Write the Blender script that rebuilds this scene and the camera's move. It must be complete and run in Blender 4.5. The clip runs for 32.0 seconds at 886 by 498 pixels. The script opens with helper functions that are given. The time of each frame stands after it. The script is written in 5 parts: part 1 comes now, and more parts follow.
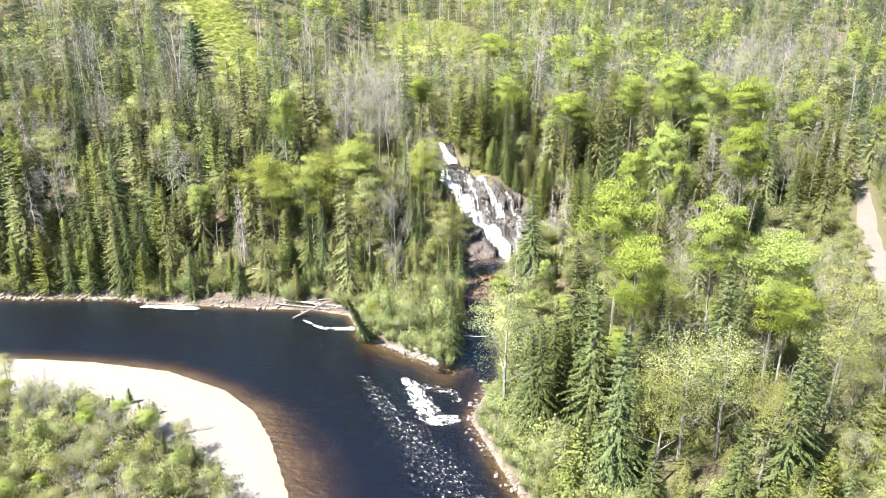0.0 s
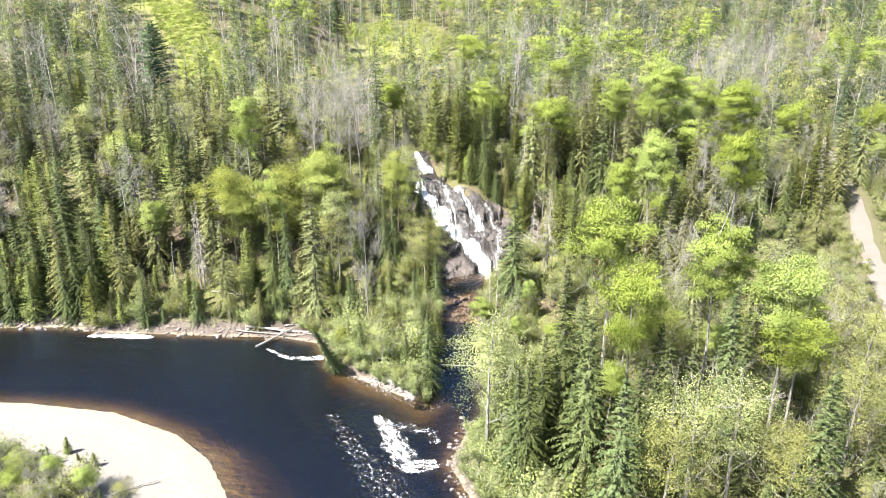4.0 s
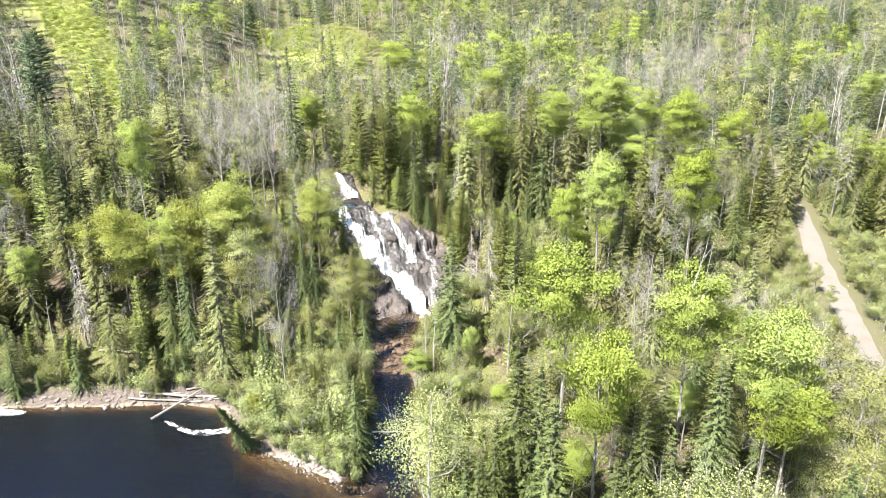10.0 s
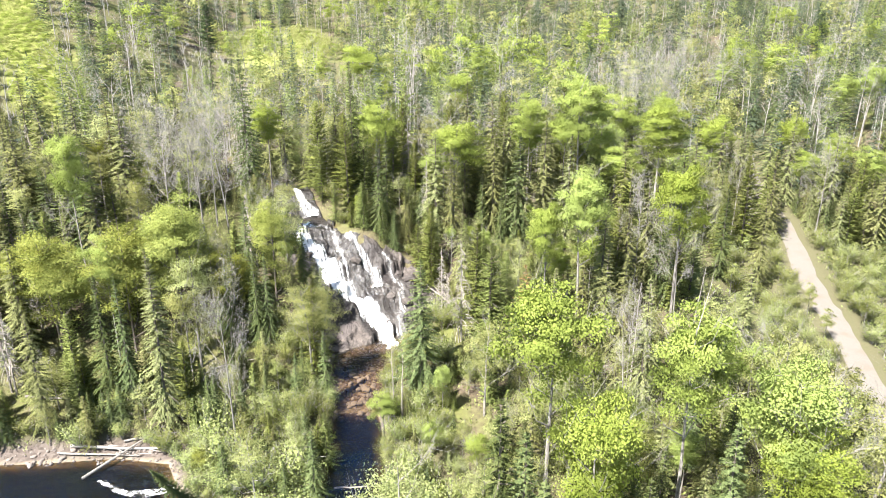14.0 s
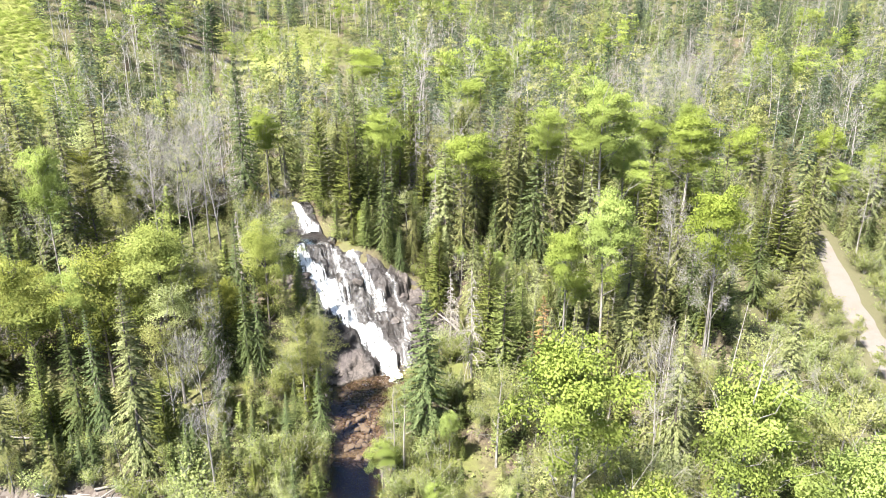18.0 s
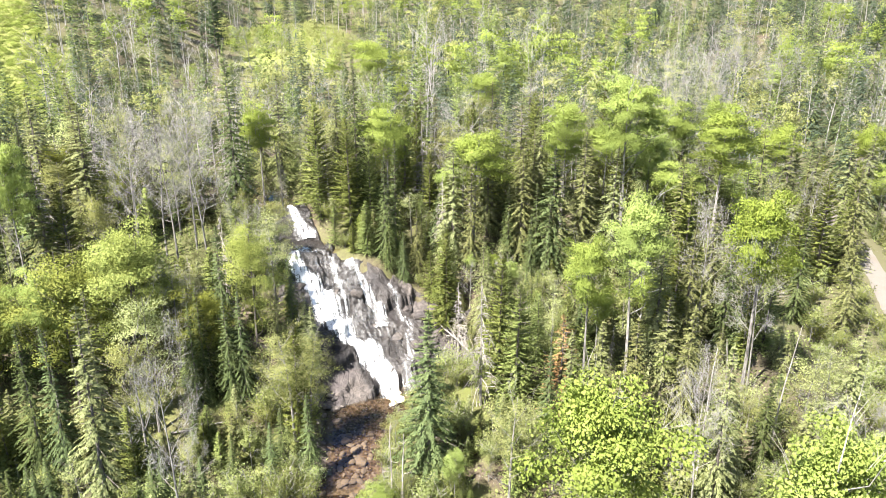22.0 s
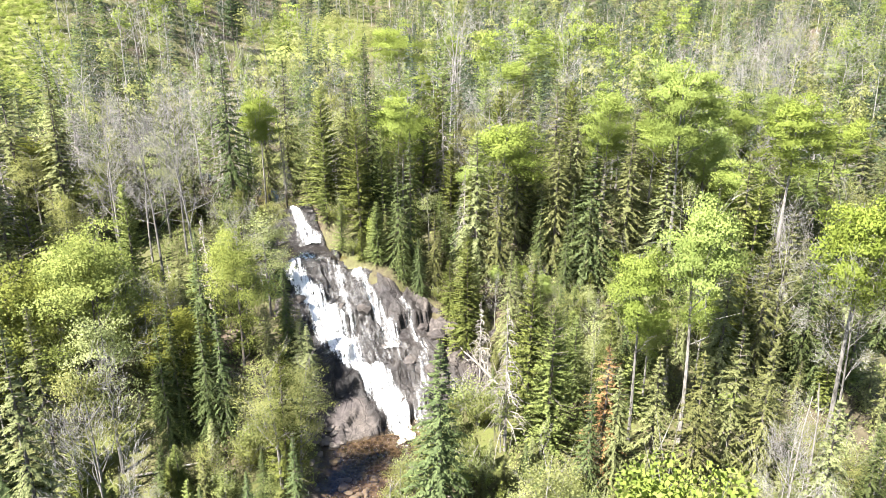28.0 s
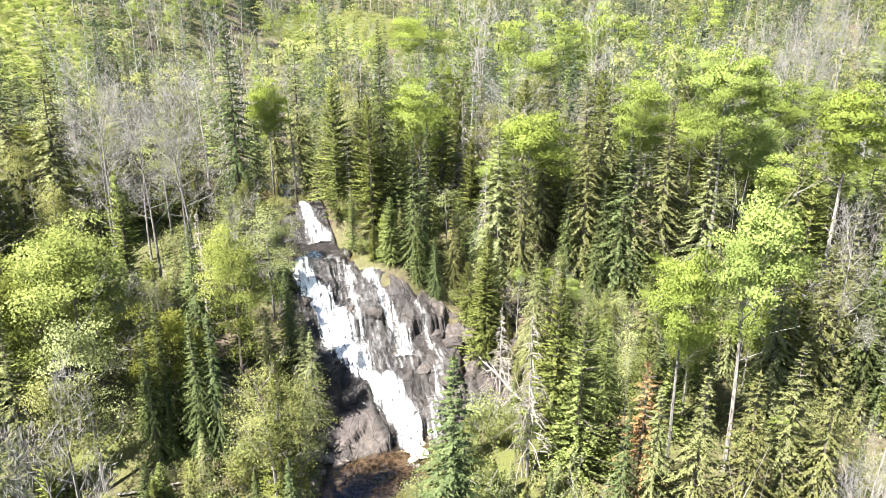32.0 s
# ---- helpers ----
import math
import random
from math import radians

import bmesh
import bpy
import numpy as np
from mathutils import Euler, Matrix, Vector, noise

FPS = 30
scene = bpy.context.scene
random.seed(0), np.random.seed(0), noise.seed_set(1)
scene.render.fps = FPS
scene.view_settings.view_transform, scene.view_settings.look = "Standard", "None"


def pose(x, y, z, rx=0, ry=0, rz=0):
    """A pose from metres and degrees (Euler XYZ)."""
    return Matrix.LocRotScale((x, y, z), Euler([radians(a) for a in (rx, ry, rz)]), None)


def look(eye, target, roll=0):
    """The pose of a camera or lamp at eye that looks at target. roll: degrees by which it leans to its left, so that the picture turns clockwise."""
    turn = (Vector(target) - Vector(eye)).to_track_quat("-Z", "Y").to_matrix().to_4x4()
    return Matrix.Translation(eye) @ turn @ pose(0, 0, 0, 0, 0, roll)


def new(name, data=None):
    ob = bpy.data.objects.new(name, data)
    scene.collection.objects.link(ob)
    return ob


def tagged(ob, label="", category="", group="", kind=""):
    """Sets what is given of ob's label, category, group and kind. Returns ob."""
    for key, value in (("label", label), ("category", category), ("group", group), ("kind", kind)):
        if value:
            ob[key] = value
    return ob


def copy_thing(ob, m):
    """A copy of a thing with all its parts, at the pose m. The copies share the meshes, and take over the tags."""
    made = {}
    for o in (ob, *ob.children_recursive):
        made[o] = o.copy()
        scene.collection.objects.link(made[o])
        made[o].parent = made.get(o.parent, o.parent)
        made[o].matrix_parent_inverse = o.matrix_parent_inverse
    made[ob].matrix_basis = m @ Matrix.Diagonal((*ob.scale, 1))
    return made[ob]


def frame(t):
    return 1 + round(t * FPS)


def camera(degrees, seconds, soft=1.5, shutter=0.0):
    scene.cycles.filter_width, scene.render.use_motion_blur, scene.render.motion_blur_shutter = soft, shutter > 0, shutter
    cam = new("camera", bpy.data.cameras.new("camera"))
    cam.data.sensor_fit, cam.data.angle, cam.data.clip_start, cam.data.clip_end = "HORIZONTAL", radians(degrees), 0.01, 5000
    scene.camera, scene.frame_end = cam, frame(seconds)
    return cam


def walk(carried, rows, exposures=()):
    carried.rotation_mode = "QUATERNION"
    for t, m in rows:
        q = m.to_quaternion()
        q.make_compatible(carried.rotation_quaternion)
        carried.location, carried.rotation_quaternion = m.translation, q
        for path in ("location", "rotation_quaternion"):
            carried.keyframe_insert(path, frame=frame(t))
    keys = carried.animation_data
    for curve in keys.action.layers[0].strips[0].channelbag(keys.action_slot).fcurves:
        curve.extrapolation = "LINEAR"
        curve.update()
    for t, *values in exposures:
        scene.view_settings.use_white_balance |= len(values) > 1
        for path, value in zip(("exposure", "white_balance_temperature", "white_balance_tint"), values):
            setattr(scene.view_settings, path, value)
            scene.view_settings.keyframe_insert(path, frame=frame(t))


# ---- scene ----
cam = camera(63.6, 32.0, soft=0.7)
METRES, EYE, TILT, LEAN, TURN = 85.0, 58.7, -20.0, 0.0, 0.0
ROWS = [
    (0.0, 0.0, 0.0, 0.0, 0.0, 0.0, -0.0),
    (0.5, 0.0011, 0.0135, 0.0068, 0.02, 0.0, 0.01),
    (1.0, 0.0014, 0.028, 0.0125, -0.14, -0.01, 0.08),
    (1.5, 0.0017, 0.0429, 0.0167, -0.3, -0.02, 0.13),
    (2.0, 0.002, 0.057, 0.021, -0.46, -0.03, 0.18),
    (2.5, 0.0024, 0.0717, 0.026, -0.62, -0.03, 0.24),
    (3.0, 0.0034, 0.0874, 0.0308, -0.82, -0.02, 0.32),
    (3.5, 0.0047, 0.1032, 0.0365, -1.28, -0.03, 0.52),
    (5.5, 0.0089, 0.1645, 0.0615, -3.13, -0.08, 1.23),
    (6.0, 0.0098, 0.1807, 0.0666, -3.59, -0.09, 1.39),
    (6.5, 0.0112, 0.1966, 0.0726, -4.05, -0.1, 1.56),
    (7.0, 0.0136, 0.2129, 0.0791, -4.49, -0.11, 1.75),
    (7.5, 0.0145, 0.228, 0.0866, -4.97, -0.11, 1.89),
    (8.0, 0.0161, 0.2434, 0.0936, -5.42, -0.12, 2.05),
    (8.5, 0.0177, 0.2588, 0.1004, -5.87, -0.13, 2.2),
    (9.0, 0.02, 0.2744, 0.1065, -6.31, -0.12, 2.35),
    (9.5, 0.0222, 0.2898, 0.1127, -6.74, -0.12, 2.51),
    (10.0, 0.0248, 0.3043, 0.1194, -7.16, -0.14, 2.65),
    (10.5, 0.0272, 0.3194, 0.1257, -7.58, -0.14, 2.8),
    (11.0, 0.0297, 0.3342, 0.1319, -8.0, -0.17, 2.95),
    (11.5, 0.0323, 0.3494, 0.138, -8.4, -0.17, 3.1),
    (12.0, 0.0351, 0.3646, 0.144, -8.73, -0.18, 3.21),
    (12.5, 0.0378, 0.3797, 0.1498, -9.03, -0.19, 3.3),
    (13.0, 0.0406, 0.3949, 0.1556, -9.29, -0.21, 3.39),
    (13.5, 0.0434, 0.4101, 0.1609, -9.51, -0.23, 3.46),
    (14.0, 0.0461, 0.4256, 0.1661, -9.6, -0.23, 3.47),
    (14.5, 0.0491, 0.4412, 0.1717, -9.58, -0.22, 3.44),
    (16.5, 0.0637, 0.5014, 0.1957, -9.42, -0.24, 3.34),
    (17.0, 0.067, 0.517, 0.2004, -9.16, -0.21, 3.21),
    (17.5, 0.0704, 0.5327, 0.2045, -8.91, -0.18, 3.09),
    (18.0, 0.0737, 0.5485, 0.2084, -8.67, -0.16, 2.98),
    (18.5, 0.0777, 0.5641, 0.212, -8.46, -0.13, 2.94),
    (19.0, 0.081, 0.5798, 0.2154, -8.28, -0.12, 2.84),
    (19.5, 0.0845, 0.5959, 0.2179, -8.1, -0.1, 2.77),
    (20.0, 0.0878, 0.6113, 0.2191, -7.95, -0.09, 2.71),
    (20.5, 0.0911, 0.6282, 0.2204, -7.86, -0.09, 2.69),
    (21.0, 0.0947, 0.6449, 0.2213, -7.83, -0.09, 2.66),
    (21.5, 0.0984, 0.6613, 0.2225, -7.79, -0.09, 2.68),
    (22.0, 0.1017, 0.6779, 0.2236, -7.75, -0.09, 2.66),
    (22.5, 0.1049, 0.6943, 0.2247, -7.59, -0.08, 2.61),
    (23.0, 0.1087, 0.7109, 0.2259, -7.4, -0.07, 2.57),
    (23.5, 0.1114, 0.7273, 0.2276, -7.27, -0.08, 2.5),
    (24.0, 0.1147, 0.7433, 0.23, -7.16, -0.08, 2.47),
    (24.5, 0.1183, 0.7595, 0.2325, -7.11, -0.07, 2.46),
    (25.0, 0.1218, 0.7752, 0.2341, -7.05, -0.05, 2.46),
    (25.5, 0.1256, 0.7896, 0.2346, -6.87, -0.01, 2.41),
    (27.5, 0.1357, 0.842, 0.2359, -5.73, 0.09, 2.03),
    (28.0, 0.1377, 0.8542, 0.2361, -5.48, 0.1, 1.92),
    (28.5, 0.1396, 0.8659, 0.2365, -5.4, 0.11, 1.9),
    (29.0, 0.1413, 0.8777, 0.2364, -5.34, 0.13, 1.88),
    (29.5, 0.143, 0.8894, 0.2358, -5.13, 0.13, 1.78),
    (30.0, 0.1443, 0.9013, 0.2352, -4.92, 0.14, 1.68),
    (30.5, 0.1459, 0.9129, 0.2344, -4.49, 0.17, 1.51),
    (31.0, 0.1477, 0.924, 0.2338, -4.07, 0.19, 1.36),
    (31.5, 0.1497, 0.9348, 0.2341, -3.82, 0.2, 1.28),
    (32.0, 0.1514, 0.9455, 0.2352, -3.75, 0.19, 1.25),
]
walk(cam, [(t, pose(0, 0, EYE, TILT, LEAN, TURN) @ pose(METRES * x, METRES * y, METRES * z, 90 + pitch, roll, yaw)) for t, x, y, z, yaw, pitch, roll in ROWS],
     exposures=[(0.0, 2.6), (32.0, 2.6)])

# ---- daylight ----
SUN_FROM = Vector((-0.64, -0.46, 1.15)).normalized()
world = bpy.data.worlds.new("world")
scene.world = world
world.use_nodes = True
wn = world.node_tree
sky = wn.nodes.new("ShaderNodeTexSky")
sky.sky_type, sky.sun_disc = "NISHITA", False
sky.sun_elevation = math.asin(SUN_FROM.z)
sky.sun_rotation = math.atan2(SUN_FROM.x, SUN_FROM.y)
background = wn.nodes["Background"]
wn.links.new(sky.outputs[0], background.inputs[0])
background.inputs[1].default_value = 0.05
sun = new("sun", bpy.data.lights.new("sun", "SUN"))
sun.data.energy, sun.data.angle, sun.data.color = 5.0, radians(0.53), (1.0, 0.96, 0.91)
sun.matrix_world = SUN_FROM.to_track_quat("Z", "Y").to_matrix().to_4x4()


# ---- materials ----
class Nodes:
    """A node material written in few words."""

    def __init__(self, name):
        self.mat = bpy.data.materials.new(name)
        self.mat.use_nodes = True
        self.tree = self.mat.node_tree
        self.tree.nodes.clear()
        self.out = self.add("ShaderNodeOutputMaterial")

    def add(self, kind, inputs=(), **props):
        n = self.tree.nodes.new(kind)
        if "operation" in props:
            n.operation = props["operation"]
        if "data_type" in props:
            n.data_type, n.blend_type = props["data_type"], props["blend_type"]
        if "blend" in props:
            n.blend_type = props["blend"]
        if "feature" in props:
            n.feature = props["feature"]
        if "attribute_name" in props:
            n.attribute_name = props["attribute_name"]
        for key, value in dict(inputs).items():
            self.put(n, key, value)
        return n

    def put(self, n, key, value):
        if isinstance(value, bpy.types.NodeSocket):
            self.tree.links.new(value, n.inputs[key])
        else:
            n.inputs[key].default_value = value

    def place(self):
        return self.add("ShaderNodeNewGeometry").outputs["Position"]

    def noise(self, scale, detail=3, rough=0.55, vector=None, stretch=None):
        vector = vector or self.place()
        if stretch:
            vector = self.add("ShaderNodeMapping", {"Vector": vector, "Scale": stretch}).outputs[0]
        return self.add("ShaderNodeTexNoise", {"Vector": vector, "Scale": scale, "Detail": detail, "Roughness": rough}).outputs["Fac"]

    def ramp(self, fac, stops):
        n = self.add("ShaderNodeValToRGB", {"Fac": fac})
        while len(n.color_ramp.elements) < len(stops):
            n.color_ramp.elements.new(0.5)
        for e, (p, c) in zip(n.color_ramp.elements, stops):
            e.position, e.color = p, (*c, 1) if len(c) == 3 else c
        return n.outputs[0]

    def mix(self, fac, a, b, blend="MIX"):
        n = self.add("ShaderNodeMix", data_type="RGBA", blend_type=blend)
        for key, value in ((0, fac), (6, a), (7, b)):
            self.put(n, key, (*value, 1) if isinstance(value, tuple) and len(value) == 3 else value)
        return n.outputs[2]

    def math(self, op, a, b=0.0):
        n = self.add("ShaderNodeMath", operation=op)
        self.put(n, 0, a)
        self.put(n, 1, b)
        return n.outputs[0]

    def attr(self, name):
        return self.add("ShaderNodeAttribute", attribute_name=name).outputs["Fac"]

    def bump(self, height, strength=0.5, distance=0.1):
        return self.add("ShaderNodeBump", {"Height": height, "Strength": strength, "Distance": distance}).outputs[0]

    def done(self, shader):
        self.tree.links.new(shader, self.out.inputs[0])
        return self.mat

    def principled(self, colour, rough=0.8, normal=None, **more):
        n = self.add("ShaderNodeBsdfPrincipled", {"Base Color": (*colour, 1) if isinstance(colour, tuple) else colour, "Roughness": rough, **{k.replace("_", " "): v for k, v in more.items()}})
        if normal:
            self.put(n, "Normal", normal)
        return n.outputs[0]


def leaf_material(name, dark, mid, light, through_light=0.35, gloss=0.08, grain=6.0, spread=1.0):
    """Foliage: each leaf or spray its own green, each tree its own cast; leaves let some light through."""
    m = Nodes(name)
    island = m.add("ShaderNodeNewGeometry").outputs["Random Per Island"]
    tree = m.add("ShaderNodeObjectInfo").outputs["Random"]
    patch = m.noise(0.35, 2)
    leaf = m.noise(grain, 2, 0.6)
    f = m.math("ADD", m.math("MULTIPLY", island, 0.4), m.math("ADD", m.math("MULTIPLY", patch, 0.45), m.math("MULTIPLY", leaf, 0.15)))
    colour = m.ramp(f, [(0.26, dark), (0.5, mid), (0.74, light)])
    hsv = m.add("ShaderNodeHueSaturation", {"Hue": m.math("ADD", m.math("MULTIPLY", tree, 0.024 * spread), 0.499 - 0.012 * spread), "Saturation": m.math("ADD", m.math("MULTIPLY", tree, -0.14), 1.02),
                                            "Value": m.math("ADD", m.math("MULTIPLY", tree, 0.5 * spread), 1.0 - 0.25 * spread), "Color": colour}).outputs[0]
    face = m.principled(hsv, 0.6, Specular_IOR_Level=gloss)
    back = m.add("ShaderNodeBsdfTranslucent", {"Color": hsv}).outputs[0]
    return m.done(m.add("ShaderNodeMixShader", {0: through_light, 1: face, 2: back}).outputs[0])


def bark_material(name, a, b, scale=9.0):
    m = Nodes(name)
    tree = m.add("ShaderNodeObjectInfo").outputs["Random"]
    n = m.noise(scale, 4, 0.65, stretch=(1, 1, 0.25))
    colour = m.mix(m.ramp(n, [(0.35, (0, 0, 0)), (0.65, (1, 1, 1))]), a, b)
    colour = m.add("ShaderNodeHueSaturation", {"Value": m.math("ADD", m.math("MULTIPLY", tree, 0.5), 0.75), "Color": colour}).outputs[0]
    return m.done(m.principled(colour, 0.9, m.bump(n, 0.6, 0.03)))


SPRUCE = leaf_material("spruce_needles", (0.042, 0.06, 0.02), (0.074, 0.097, 0.03), (0.115, 0.14, 0.048), 0.28)
FIR = leaf_material("olive_needles", (0.078, 0.087, 0.03), (0.138, 0.147, 0.05), (0.195, 0.202, 0.08), 0.3)
CEDAR = leaf_material("cedar_sprays", (0.085, 0.105, 0.023), (0.15, 0.178, 0.04), (0.208, 0.235, 0.066), 0.32)
PINE = leaf_material("pine_needles", (0.03, 0.055, 0.024), (0.068, 0.105, 0.044), (0.11, 0.155, 0.07), 0.25)
# dark needles for the far hill, distance haze mixed in as a bluish tint
HAZE_TINTED_SPRUCE = leaf_material("haze_tinted_spruce_needles", (0.03, 0.046, 0.028), (0.058, 0.08, 0.048), (0.098, 0.122, 0.076), 0.22)
BRIGHT = leaf_material("spring_leaves", (0.145, 0.19, 0.032), (0.205, 0.257, 0.05), (0.262, 0.312, 0.075), 0.45, spread=0.35)
OLIVE_LEAF = leaf_material("young_leaves", (0.12, 0.142, 0.026), (0.188, 0.214, 0.042), (0.25, 0.272, 0.064), 0.45)
BUD = leaf_material("buds_and_catkins", (0.17, 0.188, 0.058), (0.238, 0.256, 0.086), (0.3, 0.312, 0.122), 0.5)
ALDER = leaf_material("alder_leaves", (0.135, 0.158, 0.042), (0.2, 0.228, 0.068), (0.262, 0.28, 0.1), 0.5)
RUST = leaf_material("rusty_needles", (0.1, 0.045, 0.015), (0.2, 0.1, 0.032), (0.27, 0.155, 0.06), 0.2)
BARK = bark_material("grey_brown_bark", (0.05, 0.04, 0.032), (0.12, 0.104, 0.088))
PALE_BARK = bark_material("pale_bark", (0.06, 0.053, 0.045), (0.24, 0.225, 0.2), 5.0)
TWIGS = bark_material("grey_twigs", (0.13, 0.12, 0.11), (0.27, 0.253, 0.238), 3.0)
DEAD = bark_material("weathered_dead_wood", (0.12, 0.106, 0.092), (0.27, 0.245, 0.216), 5.0)


def ground_material():
    m = Nodes("forest_floor")
    big, fine, grit = m.noise(0.09, 4), m.noise(1.3, 5, 0.65), m.noise(9, 4, 0.7)
    litter = m.ramp(fine, [(0.3, (0.0279, 0.0211, 0.0143)), (0.5, (0.0682, 0.0508, 0.036)), (0.7, (0.13, 0.102, 0.0775))])
    moss = m.ramp(grit, [(0.3, (0.0434, 0.0527, 0.0124)), (0.7, (0.118, 0.124, 0.0372))])
    floor = m.mix(m.ramp(m.math("ADD", m.math("MULTIPLY", big, 0.7), m.math("MULTIPLY", fine, 0.3)), [(0.42, (0, 0, 0)), (0.58, (1, 1, 1))]), litter, moss)
    grass = m.mix(fine, (0.0826, 0.0714, 0.0391), (0.0434, 0.0521, 0.0174))
    grass = m.mix(m.math("MULTIPLY", grit, 0.6), grass, (0.104, 0.091, 0.0564))
    stones = m.add("ShaderNodeTexVoronoi", {"Vector": m.place(), "Scale": 2.2})
    gravel = m.mix(0.55, m.ramp(m.add("ShaderNodeSeparateColor", {0: stones.outputs["Color"]}).outputs[0], [(0.1, (0.0346, 0.0269, 0.0231)), (0.5, (0.0732, 0.0584, 0.05)), (0.9, (0.123, 0.106, 0.0942))]), m.ramp(fine, [(0.3, (0.0423, 0.0327, 0.0269)), (0.7, (0.0961, 0.0787, 0.0663))]))
    sand = m.mix(fine, (0.12, 0.115, 0.106), (0.2, 0.193, 0.18))
    sand = m.mix(m.ramp(grit, [(0.35, (1, 1, 1)), (0.6, (0, 0, 0))]), sand, (0.124, 0.108, 0.0899))
    # light lost in deeper water is painted into the bed colour, by height
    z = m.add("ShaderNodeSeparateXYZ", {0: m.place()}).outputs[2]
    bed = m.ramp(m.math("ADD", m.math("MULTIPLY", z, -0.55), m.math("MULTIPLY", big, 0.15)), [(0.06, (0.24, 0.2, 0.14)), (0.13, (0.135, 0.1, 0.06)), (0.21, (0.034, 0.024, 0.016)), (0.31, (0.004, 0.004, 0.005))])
    cobbles = m.ramp(m.math("ADD", m.math("MULTIPLY", fine, 0.6), m.math("MULTIPLY", stones.outputs["Distance"], 0.5)), [(0.3, (0.0124, 0.00868, 0.0062)), (0.5, (0.0372, 0.0254, 0.0167)), (0.75, (0.105, 0.0806, 0.062))])
    bed = m.mix(m.attr("brook"), bed, cobbles)
    bed = m.mix(m.math("MULTIPLY", m.ramp(stones.outputs["Distance"], [(0.2, (1, 1, 1)), (0.5, (0, 0, 0))]), 0.25), bed, (0.031, 0.0217, 0.0155))
    c = m.mix(m.attr("grass"), floor, grass)
    c = m.mix(m.attr("meadow"), c, m.mix(fine, (0.13, 0.155, 0.03), (0.2, 0.205, 0.07)))
    c = m.mix(m.attr("gravel"), c, gravel)
    c = m.mix(m.attr("sand"), c, sand)
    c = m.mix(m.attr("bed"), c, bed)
    h = m.math("ADD", m.math("MULTIPLY", fine, 0.6), m.math("MULTIPLY", grit, 0.3))
    return m.done(m.principled(c, 0.92, m.bump(h, 0.8, 0.25), Specular_IOR_Level=0.2))


def rock_material():
    m = Nodes("wet_pinkish_rock")
    big, fine, grit = m.noise(0.22, 4, 0.6), m.noise(1.6, 6, 0.7), m.noise(11, 5, 0.7)
    c = m.ramp(fine, [(0.25, (0.0232, 0.0193, 0.0171)), (0.45, (0.0554, 0.0463, 0.0406)), (0.6, (0.0998, 0.0854, 0.0747)), (0.8, (0.154, 0.133, 0.118))])
    c = m.mix(m.ramp(big, [(0.42, (0, 0, 0)), (0.62, (1, 1, 1))]), c, m.mix(fine, (0.0249, 0.0213, 0.0206), (0.0893, 0.0747, 0.0712)))
    # the wet mask also carries painted tree shade on the lower west face
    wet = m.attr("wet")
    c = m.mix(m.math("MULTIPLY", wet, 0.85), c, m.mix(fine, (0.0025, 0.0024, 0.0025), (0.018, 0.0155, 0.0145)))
    warp = m.add("ShaderNodeTexNoise", {"Vector": m.place(), "Scale": 0.6, "Detail": 3}).outputs["Color"]
    bent = m.add("ShaderNodeMixRGB", {0: 0.35, 1: m.place(), 2: warp}, blend="ADD").outputs[0]
    crack = m.add("ShaderNodeTexVoronoi", {"Vector": m.add("ShaderNodeMapping", {"Vector": bent, "Scale": (0.5, 0.22, 0.7)}).outputs[0], "Scale": 1.0}, feature="DISTANCE_TO_EDGE").outputs["Distance"]
    c = m.mix(m.ramp(crack, [(0.0, (0.6, 0.6, 0.6)), (0.025, (0, 0, 0))]), c, (0.03, 0.025, 0.022))
    h = m.math("ADD", m.math("ADD", fine, m.math("MULTIPLY", grit, 0.3)), m.math("MULTIPLY", m.math("MINIMUM", crack, 0.04), 8.0))
    rough = m.math("SUBTRACT", 0.85, m.math("MULTIPLY", wet, 0.5))
    return m.done(m.principled(c, rough, m.bump(h, 0.8, 0.25), Specular_IOR_Level=0.3))


def water_material(name, tint, ripple=0.05, scale=1.0, shine=(0.62, 0.68, 0.8), ior=1.45):
    """Tea-coloured water: clear to the bed from above, with the sky's gloss on its ripples."""
    m = Nodes(name)
    wave = m.math("ADD", m.noise(1.1 * scale, 4, 0.65, stretch=(1, 1.7, 1)), m.math("MULTIPLY", m.noise(4.5 * scale, 3, 0.6), 0.25))
    normal = m.bump(wave, 0.9, ripple)
    clear = m.add("ShaderNodeBsdfTransparent", {"Color": (*tint, 1)}).outputs[0]
    gloss = m.add("ShaderNodeBsdfGlossy", {"Color": (*shine, 1), "Roughness": 0.05, "Normal": normal}).outputs[0]
    fresnel = m.add("ShaderNodeFresnel", {"IOR": ior, "Normal": normal}).outputs[0]
    return m.done(m.add("ShaderNodeMixShader", {0: fresnel, 1: clear, 2: gloss}).outputs[0])


